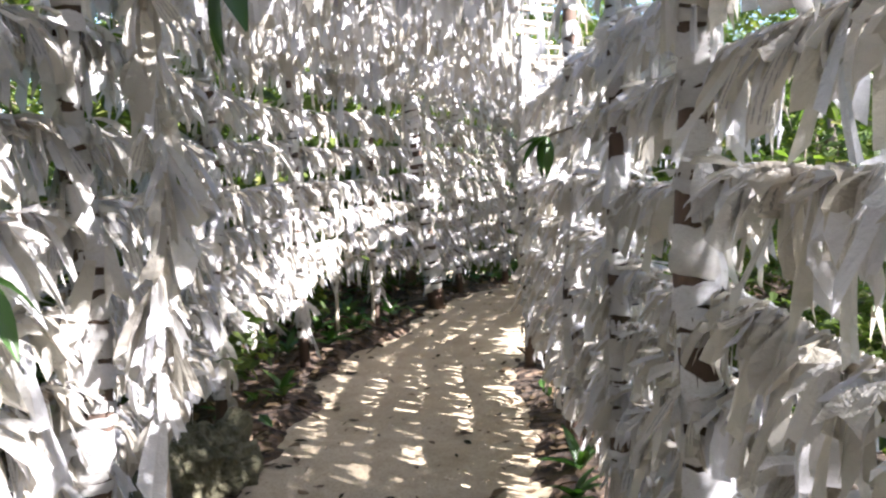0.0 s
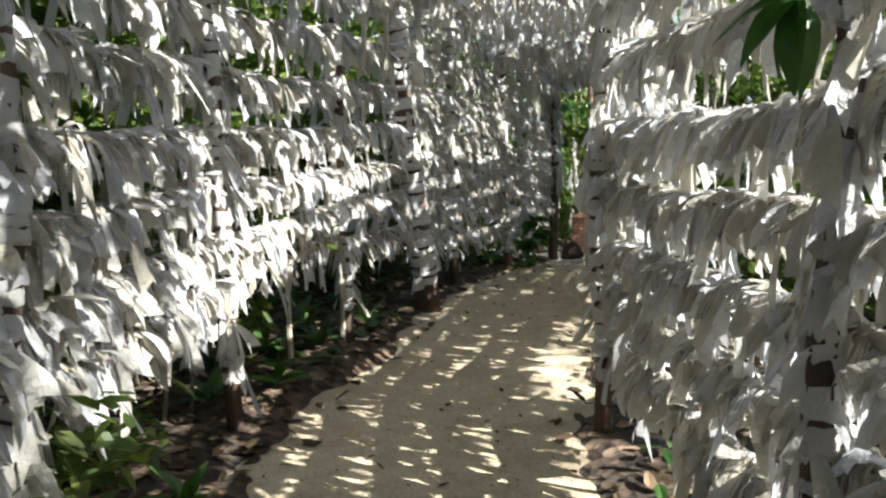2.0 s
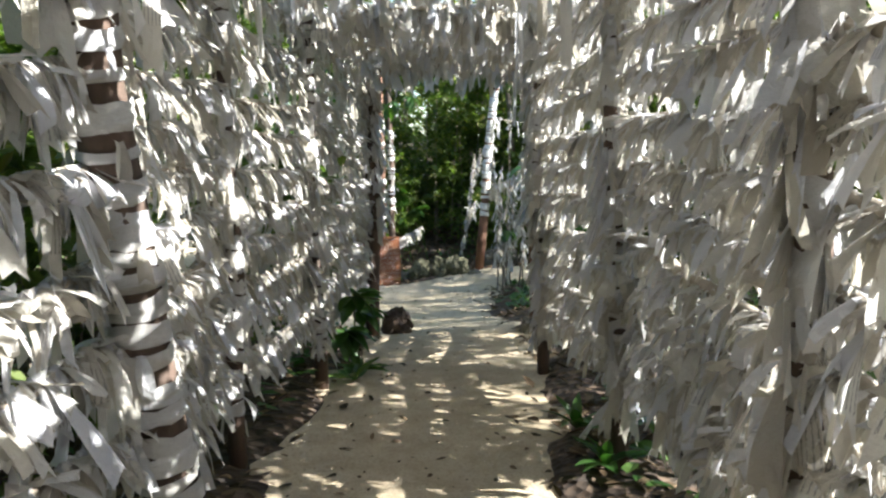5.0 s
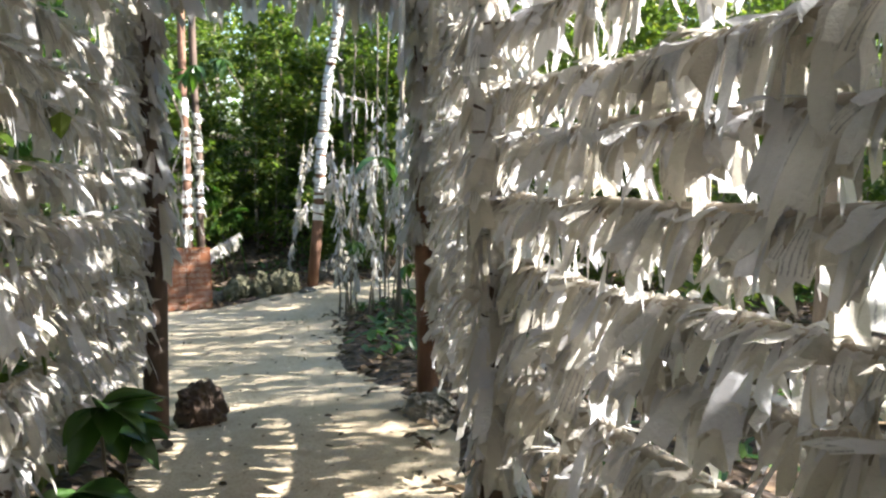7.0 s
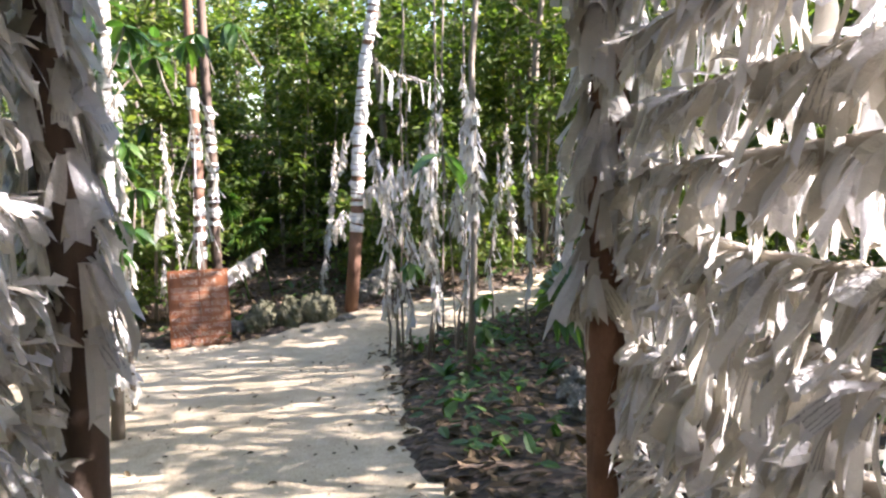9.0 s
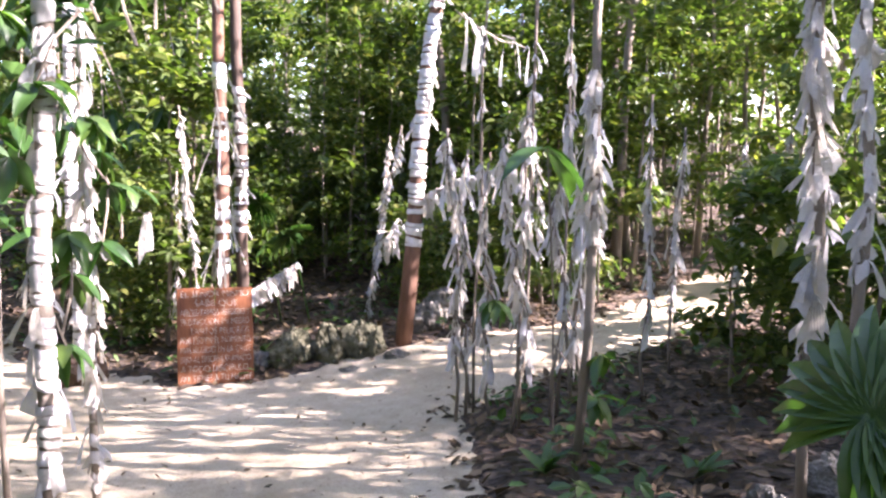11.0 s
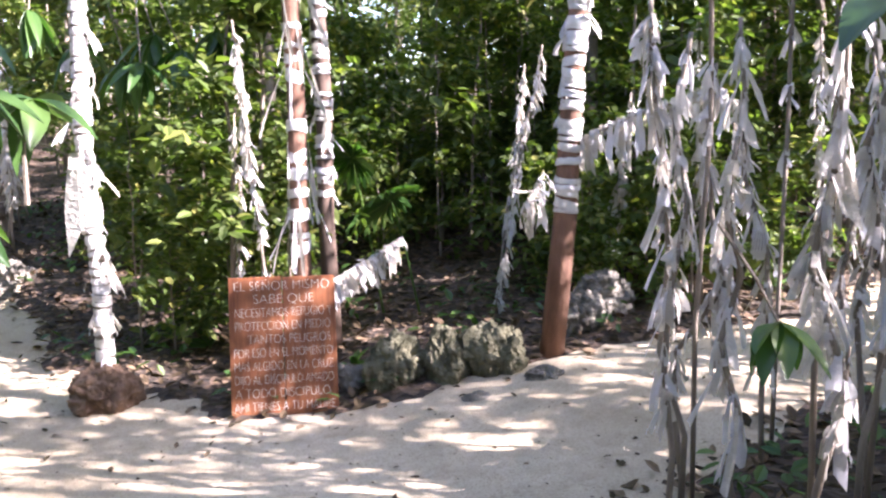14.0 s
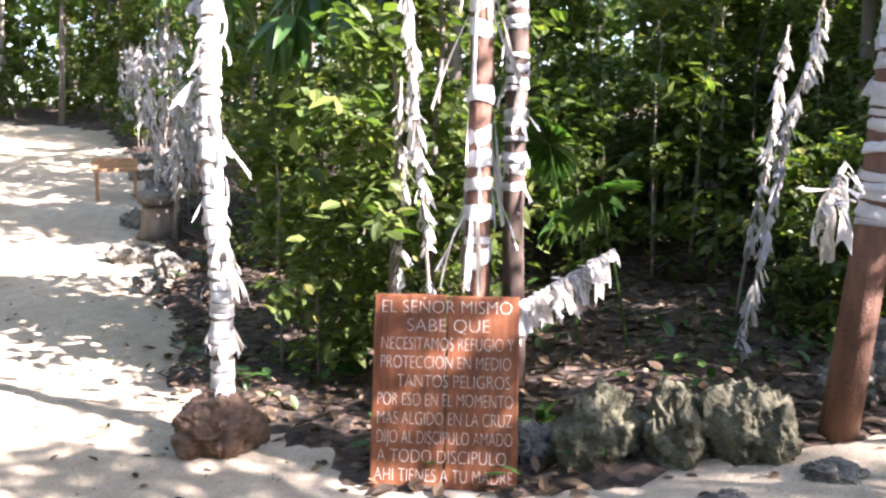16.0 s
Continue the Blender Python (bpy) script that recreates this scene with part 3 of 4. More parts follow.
# the tree stump seat
bx, by = 0.42, 27.6
v, f = tube([(0, 0, -0.05), (0.01, 0, 0.12), (0, 0.02, 0.3), (0, 0, 0.36)], [0.26, 0.20, 0.19, 0.18], 14, 0.06, rng)
stump = tagged(new("tree_stump", mesh("stump", v, f, BARK, smooth=True)), "sawn tree stump with a pale flat stone on top", "stump")
stump.location = (bx, by, soil(bx, by))
rock("rock", bx, by, 0.55, 0.42, 0.2, STONE, "pale rounded stone lying on the stump", 60, 0.12, 0).location.z = soil(bx, by) + 0.43

# the bench
bench = tagged(new("bench"), "small rustic bench of pale orange wood", "bench")
gx, gy = -0.85, 30.0
bench.matrix_basis = pose(gx, gy, soil(gx, gy), 0, 0, 18)


def box(w, d, h, bevel=0.006):
    bm = bmesh.new()
    bmesh.ops.create_cube(bm, size=1)
    bmesh.ops.scale(bm, vec=(w, d, h), verts=bm.verts)
    bmesh.ops.bevel(bm, geom=bm.edges[:], offset=bevel, segments=1, affect="EDGES")
    me = bpy.data.meshes.new("block")
    bm.to_mesh(me)
    bm.free()
    return me


def block(name, w, d, h, mat, parent, at, label=""):
    me = box(w, d, h)
    me.materials.append(mat)
    return part(name, me, parent, label, at)


PINE = material("orange_pine", two_tone((0.36, 0.19, 0.09), (0.50, 0.30, 0.15), 7, 0.3, 0.004, (0.3, 3, 3)))
block("seat", 0.62, 0.26, 0.05, PINE, bench, pose(0, 0, 0.42))
block("backboard", 0.62, 0.04, 0.18, PINE, bench, pose(0, 0.12, 0.5, -8))
for x in (-0.26, 0.26):
    for y in (-0.09, 0.09):
        block("leg", 0.05, 0.05, 0.46, PINE, bench, pose(x, y, 0.19, 6 if y < 0 else -6))

# ---- the sign ----
sign = tagged(new("wooden_sign"), "brown varnished board sign with white hand lettering", "sign")
ux = Vector((0.985, -0.15, -0.01)).normalized()
uz = Vector((0.075, 0.22, 0.975))
uz = (uz - ux * uz.dot(ux)).normalized()
uy = uz.cross(ux)
sign.matrix_basis = Matrix(((ux.x, uy.x, uz.x, 3.455), (ux.y, uy.y, uz.y, 21.34), (ux.z, uy.z, uz.z, soil(3.435, 21.34) - 0.015), (0, 0, 0, 1)))
W, H = 0.685, 0.905
for k, (c, w) in enumerate(((-0.173, 0.340), (0.173, 0.336))):
    block("plank", w, 0.022, H - 0.01 * k, BOARD, sign, pose(c, 0, H / 2))
block("batten", W - 0.1, 0.03, 0.06, BOARD, sign, pose(0, 0.027, 0.2))
block("batten", W - 0.1, 0.03, 0.06, BOARD, sign, pose(0, 0.027, 0.7))


def islands(me):
    """The separate pieces of a mesh, each as a mesh."""
    bm = bmesh.new()
    bm.from_mesh(me)
    bmesh.ops.remove_doubles(bm, verts=bm.verts, dist=1e-6)
    left, out = set(bm.verts), []
    while left:
        todo, got = [left.pop()], []
        while todo:
            v = todo.pop()
            got.append(v)
            for e in v.link_edges:
                w = e.other_vert(v)
                if w in left:
                    left.discard(w)
                    todo.append(w)
        index = {v: i for i, v in enumerate(got)}
        faces = {f for v in got for f in v.link_faces}
        out.append(mesh("letter", [v.co[:] for v in got], [tuple(index[v] for v in f.verts) for f in faces], PAINT))
    bm.free()
    return out


WORDS = (("EL SEÑOR MISMO", 0.61, 0.0), ("SABE QUE", 0.39, 0.01), ("NECESITAMOS REFUGIO Y", 0.62, 0.005), ("PROTECCION EN MEDIO", 0.61, 0.0), ("TANTOS PELIGROS", 0.53, 0.04),
         ("POR ESO EN EL MOMENTO", 0.63, 0.0), ("MAS ALGIDO EN LA CRUZ", 0.63, 0.0), ("DIJO AL DISCIPULO AMADO", 0.63, 0.0), ("A TODO DISCIPULO", 0.60, -0.01), ("AHI TIENES A TU MADRE", 0.64, 0.0))
for k, (words, wide, shift) in enumerate(WORDS):
    cu = bpy.data.curves.new("text", "FONT")
    cu.body, cu.size, cu.extrude, cu.offset = words, 0.088, 0.001, -0.0024
    cu.align_x, cu.align_y = "CENTER", "CENTER"
    tmp = bpy.data.objects.new("tmp", cu)
    scene.collection.objects.link(tmp)
    dg = bpy.context.evaluated_depsgraph_get()
    me = bpy.data.meshes.new_from_object(tmp.evaluated_get(dg))
    bpy.data.objects.remove(tmp)
    bpy.data.curves.remove(cu)
    me.materials.clear()
    me.materials.append(PAINT)
    xs = [v.co.x for v in me.vertices]
    squeeze = wide / (max(xs) - min(xs))
    where = pose(shift, -0.0125, H - 0.062 - 0.0865 * k, 90) @ Matrix.Diagonal((squeeze, 1.0, 1, 1))
    for piece in islands(me):
        part("letter", piece, sign, at=where)

# ---- wrapped trees and saplings of the clearing ----
CLEAR = "cloth-wrapped stems round the clearing"


def stem(x, y, top, r, label, lean=(0, 0), wrap=(0.1, 0.9), tails=60, wood=None, step=0.07, bank=None, scale=1.0, category="tree", r1=None, bare=0.12, bend=0.04):
    g = soil(x, y)
    return wrapped_pole("wrapped_stem", (x, y, g - 0.05), (x + lean[0], y + lean[1], top), r, r1 or r * 0.7, label, category, wrap, step, tails, wood or BARK, CLEAR, bank, scale, bare=bare, bend=bend)


stem(2.31, 22.03, 4.2, 0.055, "slender trunk wound from foot to crown with grey-white cloth", (0.05, 0.2), (0.07, 1.0), 80, step=0.05, r1=0.045, bare=0.03, bend=0.03)
stem(3.72, 22.35, 5.5, 0.075, "brown tree trunk with white cloth wound round the middle", (0.06, 0.3), (0.14, 0.5), 26, BARK_RED, 0.075, LONG, 0.75, bare=0.5)
stem(3.97, 22.62, 5.5, 0.07, "dark trunk with bands of white cloth", (0.0, 0.2), (0.2, 0.45), 24, DARK_WOOD, 0.055, None, 1.0, bare=0.4)
stem(5.31, 21.34, 5.5, 0.086, "leaning reddish trunk with white cloth bands higher up", (0.72, -0.1), (0.17, 0.8), 26, BARK_RED, 0.055, r1=0.045, bare=0.1, bend=0.06)
stem(3.5, 22.34, 1.75, 0.012, "thin stem thickly tufted with white cloth strips", (-0.18, 0), (0.1, 0.97), 130, step=0, scale=0.75)
stem(3.25, 22.5, 1.1, 0.010, "thin stem tufted with grey-white cloth strips", (0.05, 0), (0.25, 0.97), 60, step=0, scale=0.7)
stem(5.28, 22.55, 1.6, 0.012, "thin curved stem thickly tufted with white cloth strips", (0.55, 0.1), (0.05, 0.97), 120, step=0, scale=0.75, bend=0.08)
stem(5.62, 23.3, 1.5, 0.012, "thin stem tufted with white cloth strips", (0.35, 0.1), (0.3, 0.97), 70, step=0, scale=0.75)
stem(2.15, 17.55, 3.6, 0.046, "sapling wound with grey cloth bands and strips", (0.12, 0.0), (0.1, 0.9), 60, step=0.045)
stem(2.36, 18.4, 2.8, 0.022, "sapling tufted with cloth strips", (0.03, 0.1), (0.05, 0.85), 90, step=0.09)
stem(1.75, 16.9, 2.9, 0.018, "sapling tufted with cloth strips", (-0.05, 0.1), (0.1, 0.85), 60, step=0.12)
for x, y, top, lean, n in ((4.78, 18.95, 1.6, (0.15, 0.1), 60), (4.92, 19.07, 1.75, (-0.1, 0.1), 90), (4.88, 18.3, 1.9, (0.05, -0.1), 110), (5.06, 17.75, 2.2, (0.12, 0.1), 80),
                           (5.05, 19.25, 1.5, (0.2, 0.1), 70), (5.3, 18.5, 1.9, (0.1, 0), 90), (5.5, 19.3, 1.7, (-0.1, 0.1), 90), (5.75, 18.9, 2.0, (0.1, 0.2), 60),
                           (4.95, 18.7, 1.2, (-0.05, 0), 50), (6.2, 18.6, 2.0, (0, 0), 60), (7.1, 19.4, 1.8, (0.1, 0), 80), (6.6, 20.0, 1.6, (0.1, 0), 60)):
    stem(x, y, top - 0.3, 0.014, "thin sapling hung with tufts of white cloth strips", lean, (0.26, 0.97), int(n * 0.9), step=0, scale=0.78, wood=BARK, bank=TUFT, bend=0.09)
    if n > 80:
        stem(x + 0.09, y + 0.05, top + 2.5, 0.012, "thin bare stem beside cloth-hung saplings", (0.2, 0.1), (0.3, 0.6), 12, step=0, scale=0.8)
stem(5.0, 16.05, 3.6, 0.024, "sapling with a column of grey-white cloth strips", (0.05, 0.1), (0.16, 0.62), 170, step=0, scale=0.85)
stem(5.87, 16.5, 4.2, 0.03, "sapling wound with cloth bands", (0, 0.1), (0.25, 0.6), 50, step=0.12)
stem(4.86, 17.5, 4.6, 0.028, "leaning brown sapling with cloth strips tied on", (0.35, 0.12), (0.26, 0.44), 60, step=0.1, wood=BARK, scale=0.9, bare=0.5)
rng = random.Random(31)
for k in range(34):
    s = rng.random()
    y = 27.0 + 10 * s
    x = float(np.interp(y, [26, 32, 37.5], [0.9, -0.9, -3.3])) + rng.uniform(0.1, 0.9)
    stem(x, y, soil(x, y) + rng.uniform(1.5, 2.4), 0.014, "far sapling hung with white cloth strips", (rng.uniform(-.3, .3), 0), (0.3, 0.97), rng.randint(40, 70), step=0)
for x, y in ((6.9, 21.9), (7.6, 22.4), (8.3, 22.2), (6.4, 22.7), (9.1, 20.0), (8.0, 19.6)):
    stem(x, y, soil(x, y) + rng.uniform(1.6, 2.6), 0.014, "far sapling hung with white cloth strips", (rng.uniform(-.3, .3), 0), (0.3, 0.97), rng.randint(30, 60), step=0)

# a level branch beside the sign with a fringe of strips
rng = random.Random(5)
rail("cut_branch", (3.82, 21.75, -0.12), (4.5, 22.35, 0.10), 0.014, rng, True, 95, False, label="sticking-out branch with a bright fringe of white cloth strips", group="")
# strips on a drooping bough over the clearing
rail("cut_branch", (5.48, 21.35, 0.80), (6.25, 20.7, 1.12), 0.010, rng, True, 42, False, sag=-0.06, lengths=TUFT, scale=1.1, label="thin bough hung with white cloth strips")
rail("cut_branch", (5.02, 18.36, 1.93), (4.28, 17.9, 2.06), 0.006, rng, True, 9, False, sag=0.03, label="thin level twig with knotted white ribbons", lengths=DANGLE)
rail("cut_branch", (5.25, 21.3, 0.62), (4.95, 20.9, 0.42), 0.012, rng, True, 40, False, label="thin twig hung with white cloth strips")

# a lone ribbon hanging from a twig
st = Strips()
st.add((0, 0, 0), 0.15, max((strip_shape(rng, 0.26, 0.085, 0.008) for _ in range(9)), key=lambda s: np.ptp(s[0][-3:, 0]) - 3 * abs(s[0][-2, 0])), 1.0)
v, f = tube([(0, 0, 0), (-0.25, 0.1, 0.12), (-0.62, 0.02, 0.10), (-0.78, -0.2, 0.1), (-0.74, -0.28, -0.15)], [0.004, 0.006, 0.007, 0.008, 0.01], 5)
twig = tagged(new("twig", mesh("twig", v, f, BARK)), "twig with one long white ribbon knotted on", "twig")
twig.location = (2.71, 18.76, 0.91)
part("ribbon", st.mesh(), twig, "long white cloth ribbon")


# ---- plants ----
def sprig(name, at, dirs, length, width, mat, label, category="leaves", stalk=None):
    """A twig with a few large leaves, each a part."""
    rng = random.Random(int(at[0] * 997 + at[1] * 31))
    thing = tagged(new(name), label, category)
    thing.location = at
    if stalk:
        v, f = tube([(0, 0, 0), tuple(c * 0.5 + rng.uniform(-.03, .03) for c in stalk), stalk], [0.006, 0.006, 0.008], 5)
        part("stalk", mesh("stalk", v, f, BARK), thing)
    for az, el in dirs:
        n, v, f = 7, [], []
        k = length * rng.uniform(0.8, 1.15)
        for i in range(n):
            s = i / (n - 1)
            w = width * math.sin(math.pi * min(0.98, s * 0.93 + 0.05)) ** 0.8 * (1 - 0.25 * s)
            z = -0.35 * k * s * s
            for c in (-1, -0.5, 0, 0.5, 1):
                v.append((k * s, c * w / 2, z + 0.18 * w * abs(c) + rng.uniform(-.002, .002)))
        for i in range(n - 1):
            f += [(5 * i + c, 5 * i + c + 1, 5 * i + c + 6, 5 * i + c + 5) for c in range(4)]
        part("leaf", mesh("leaf", v, f, mat, smooth=True), thing, at=pose(0, 0, 0, rng.uniform(-25, 25), -el, az))
    return thing


sprig("leaf_sprig", (1.08, 5.0, 1.42), ((200, -30), (230, -55), (150, -60), (280, -65), (180, -10)), 0.19, 0.07, LEAF_DARK, "sprig of glossy green leaves growing through the cloth wall", stalk=(0.3, 0.1, 0.1))
sprig("leaf_sprig", (0.1, 3.1, 1.72), ((250, -60), (300, -30), (200, -70)), 0.2, 0.075, LEAF_DARK, "dark green leaves hanging among the roof strips", stalk=(-0.3, 0.1, 0.5))
sprig("leaf_sprig", (-0.40, 2.75, 0.98), ((330, -40), (20, -20), (280, -70)), 0.2, 0.065, LEAF_DARK, "long dark green leaves growing through the cloth wall", stalk=(-0.3, 0.0, -0.1))
sprig("broad_leaf_plant", (4.92, 17.95, 1.30), ((200, -5), (20, -35), (330, -40)), 0.46, 0.19, LEAF_DARK, "sapling with a few very large green leaves", "plant", stalk=(0.1, 0.05, -1.85))
for x, y, z in ((2.1, 17.2, 1.25), (2.3, 17.9, 0.9), (1.85, 16.9, 1.5), (2.3, 18.3, 0.65), (2.5, 18.5, 1.1), (2.4, 18.3, 1.45), (2.25, 18.2, 0.3), (2.45, 18.4, 0.8), (4.7, 18.2, 0.35), (4.95, 17.4, 0.15), (5.05, 17.6, -0.15), (2.4, 17.6, 2.1), (2.9, 17.8, 2.2), (2.0, 17.0, 2.0), (2.1, 17.3, 1.8), (2.5, 17.1, 1.95), (2.75, 17.5, 2.1), (1.8, 16.8, 1.75), (3.1, 17.6, 2.25),
                (2.3, 16.9, 2.1), (2.62, 18.74, 1.08), (2.45, 18.66, 1.28), (2.3, 18.6, 1.42), (2.2, 17.5, 1.55)):
    sprig("leaf_sprig", (x, y, z), [(rng.uniform(0, 360), rng.uniform(-60, 5)) for _ in range(8)], 0.19, 0.088, LEAF_DARK, "sprig of drooping dark green leaves", stalk=(rng.uniform(-.2, .2), rng.uniform(-.2, .2), rng.choice((-0.3, 0.3))))
for x, y, z in ((2.5, 23.4, 1.55), (2.2, 23.2, 1.68), (2.75, 23.3, 1.75), (1.9, 23.0, 1.9), (2.95, 23.1, 1.62), (3.25, 23.2, 1.78), (2.65, 22.9, 1.5)):
    sprig("leaf_sprig", (x, y, z), [(rng.uniform(0, 360), rng.uniform(-80, -15)) for _ in range(11)], 0.36, 0.10, LEAF_DARK, "hanging branch of long dark green leaves", stalk=(rng.uniform(-.3, .3), 0.3, 0.8))
for x, y in ((1.12, 4.45), (1.18, 4.8), (1.3, 12.3), (1.22, 12.0), (-0.55, 7.6), (-0.2, 9.0), (-0.8, 8.3), (-0.6, 8.9), (-0.95, 7.9), (-0.45, 8.4), (-0.85, 7.4), (-0.7, 9.3), (-1.1, 8.7), (-0.3, 9.6), (2.05, 10.5), (1.95, 10.0), (3.0, 23.0), (4.02, 21.95), (5.05, 21.8), (4.6, 17.4), (-0.6, 6.2), (5.3, 17.0)):
    sprig("ground_plant", (x, y, soil(x, y) + 0.02), [(rng.uniform(0, 360), rng.uniform(15, 75)) for _ in range(9)], 0.2, 0.065, LEAF_DARK, "low plant with glossy green leaves", "plant")


def fan_palm(x, y, z, r, spin, tilt, label):
    """One fan leaf with folded blades on a stalk."""
    thing = tagged(new("fan_palm"), label, "palm")
    thing.matrix_basis = pose(x, y, z)
    g = soil(x, y)
    v, f = tube([(0.25, 0.1, g - z), (0.12, 0.05, (g - z) * 0.4), (0, 0, 0)], [0.012, 0.009, 0.006], 6)
    part("stalk", mesh("stalk", v, f, LEAF_DARK), thing)
    for k in range(22):
        a = -150 + 300 * k / 21
        n, v, f = 6, [], []
        ln = r * (0.75 + 0.25 * math.cos(radians(a)))
        for i in range(n):
            s = i / (n - 1)
            w = r * 0.16 * math.sin(math.pi * (0.08 + 0.9 * s)) ** 0.8
            for c in (-1, 0, 1):
                v.append((ln * s, c * w / 2, -0.25 * ln * s ** 3 + (0.35 * w if c else 0)))
        for i in range(n - 1):
            f += [(3 * i + c, 3 * i + c + 1, 3 * i + c + 4, 3 * i + c + 3) for c in (0, 1)]
        part("blade", mesh("blade", v, f, LEAF_DARK), thing, at=pose(0, 0, 0, *tilt, spin) @ pose(0, 0, 0, 0, 0, a))


for x, y, z in ((1.32, 12.5, 0.5), (1.22, 12.3, 0.3), (1.4, 12.75, 0.35)):
    sprig("broad_leaf_plant", (x, y, z), [(rng.uniform(180, 380), rng.uniform(-50, 40)) for _ in range(9)], 0.2, 0.12, LEAF_DARK, "plant with round green leaves at the foot of the cloth wall", "plant", stalk=(0.02, 0.05, soil(x, y) - z))
fan_palm(4.12, 15.08, 0.60, 0.47, -25, (28, -42), "fan palm leaf with narrow folded green blades")
fan_palm(4.55, 22.9, 0.35, 0.5, 200, (35, 10), "dark fan palm leaf in the forest shade")
fan_palm(4.3, 23.3, 0.7, 0.5, 150, (45, -10), "dark fan palm leaf in the forest shade")
fan_palm(6.6, 23.0, 0.1, 0.4, 240, (50, 0), "pale green fan palm leaf in the forest")

# ---- forest ----
def tree_parts(seed, h, r, low, leaves, spread, size):
    """A trunk with limbs, and its crown of leaves."""
    rng, rs = random.Random(seed), np.random.RandomState(seed)
    n = 9
    wob = [(rng.uniform(-.04, .04) * h * k / n, rng.uniform(-.04, .04) * h * k / n) for k in range(n)]
    pts = [Vector((wob[k][0] * 0.5, wob[k][1] * 0.5, -0.1 + (h + 0.1) * k / (n - 1))) for k in range(n)]
    pieces = [tube(pts, [r * (1.25 if k == 0 else 1) * (1 - 0.75 * k / (n - 1)) for k in range(n)], 7)]
    centres = []
    limbs = max(7, int((h - low) * 3.0))
    for i in range(limbs):
        z = low + (h - low) * (i + rng.random()) / limbs
        s = z / h * (n - 1)
        k = min(int(s), n - 2)
        a = rng.uniform(0, 2 * math.pi)
        b = pts[k].lerp(pts[k + 1], s - k)
        ln = spread * rng.uniform(0.5, 1.1) * (1 - 0.4 * (z - low) / (h - low))
        e = b + Vector((math.cos(a) * ln, math.sin(a) * ln, ln * rng.uniform(0.0, 0.6)))
        m = b.lerp(e, 0.5) + Vector((0, 0, 0.1 * ln))
        pieces.append(tube([b, m, e], [r * 0.28, r * 0.2, r * 0.07], 5))
        share = leaves // limbs
        t = rs.uniform(0.15, 1.15, share)[:, None]
        c = (1 - t) * np.array(b) + t * np.array(e) + rs.normal(0, 0.16 * spread, (share, 3)) * np.array([1, 1, 0.55])
        centres.append(c)
    c = np.concatenate(centres)
    v, f = leaf_cloud(rs, c, size)
    return joined(pieces), (v, f)


def tree_kind(name, seed, h, r, low, leaves, spread, size, label, category, bark=None):
    (v, f), (lv, lf) = tree_parts(seed, h, r, low, leaves, spread, size)
    thing = tagged(new(name, mesh("trunk", v, f, bark or BARK, smooth=True)), label, category)
    part("crown", mesh("crown", lv, lf, LEAF), thing, "uneven crown of small green leaves")
    return thing


rng = random.Random(12)
KINDS = {
    "tall": [tree_kind("forest_tree", 100 + k, rng.uniform(6.5, 9.5), rng.uniform(0.045, 0.08), 3.0, 1900, 1.9, 0.15, "tall slender forest tree with grey bark", "tree") for k in range(5)],
    # Leaf count and spread set by how much sun the crown should let through.
    "shade": [tree_kind("forest_tree", 400 + k, rng.uniform(7, 9.5), rng.uniform(0.045, 0.07), 3.2, 1700, 2.8, 0.145, "tall wide-crowned forest tree added to dapple the sunlight", "tree") for k in range(4)],
    "young": [tree_kind("sapling", 200 + k, rng.uniform(3.2, 5), rng.uniform(0.018, 0.03), 0.9, 800, 0.8, 0.15, "thin young forest tree with bright green leaves", "tree") for k in range(5)],
    "shrub": [tree_kind("shrub", 300 + k, rng.uniform(1.1, 2.0), 0.012, 0.1, 760, 0.65, 0.105, "leafy green shrub of the forest edge", "shrub") for k in range(5)],
}


def broadleaf(x, y, seed, h, low, leaves):
    """A young tree with large dark leaves."""
    (v, f), (lv, lf) = tree_parts(seed, h, 0.02, low, leaves, 0.75, 0.18)
    thing = tagged(new("sapling", mesh("trunk", v, f, BARK, smooth=True)), "thin sapling with broad dark green leaves over the path", "tree")
    thing.location = (x, y, soil(x, y))
    part("crown", mesh("crown", lv, lf, LEAF_DARK), thing, "loose crown of broad dark leaves")


broadleaf(1.95, 18.2, 501, 3.1, 1.55, 330)
broadleaf(1.45, 17.1, 502, 3.0, 1.3, 260)
CORRIDOR = [((a[0] + b[0]) / 2, (a[1] + b[1]) / 2) for a, b in zip(resample(LEFT, 0.4), resample(RIGHT, 0.4))]
placed = []


def free(x, y, gap, clear):
    if 4.0 < x < 6.0 and 22.8 < y < 24.8:
        return False
    if -3 < x < 2.2 and 23 < y < 34 and sandy(x, y) < 0.9:
        return False
    if sandy(x, y) < clear:
        return False
    if y < 14.6 and any(math.hypot(x - p, y - q) < 1.15 + clear for p, q in CORRIDOR):
        return False
    return all(math.hypot(x - p, y - q) > gap for p, q in placed)


def plant(kind, number, x0, x1, y0, y1, gap, clear, where=None):
    made, tries = 0, 0
    rng = random.Random(f"{kind} {number} {x0} {y0}")
    while made < number and tries < number * 40:
        tries += 1
        x, y = rng.uniform(x0, x1), rng.uniform(y0, y1)
        if not free(x, y, gap, clear) or (where and not where(x, y)):
            continue
        placed.append((x, y))
        src = rng.choice(KINDS[kind])
        m = pose(x, y, soil(x, y), rng.uniform(-4, 4), rng.uniform(-4, 4), rng.uniform(0, 360)) @ Matrix.Diagonal((*([rng.uniform(0.85, 1.2)] * 3), 1))
        t = copy_thing(src, m)
        t.matrix_basis = m
        made += 1


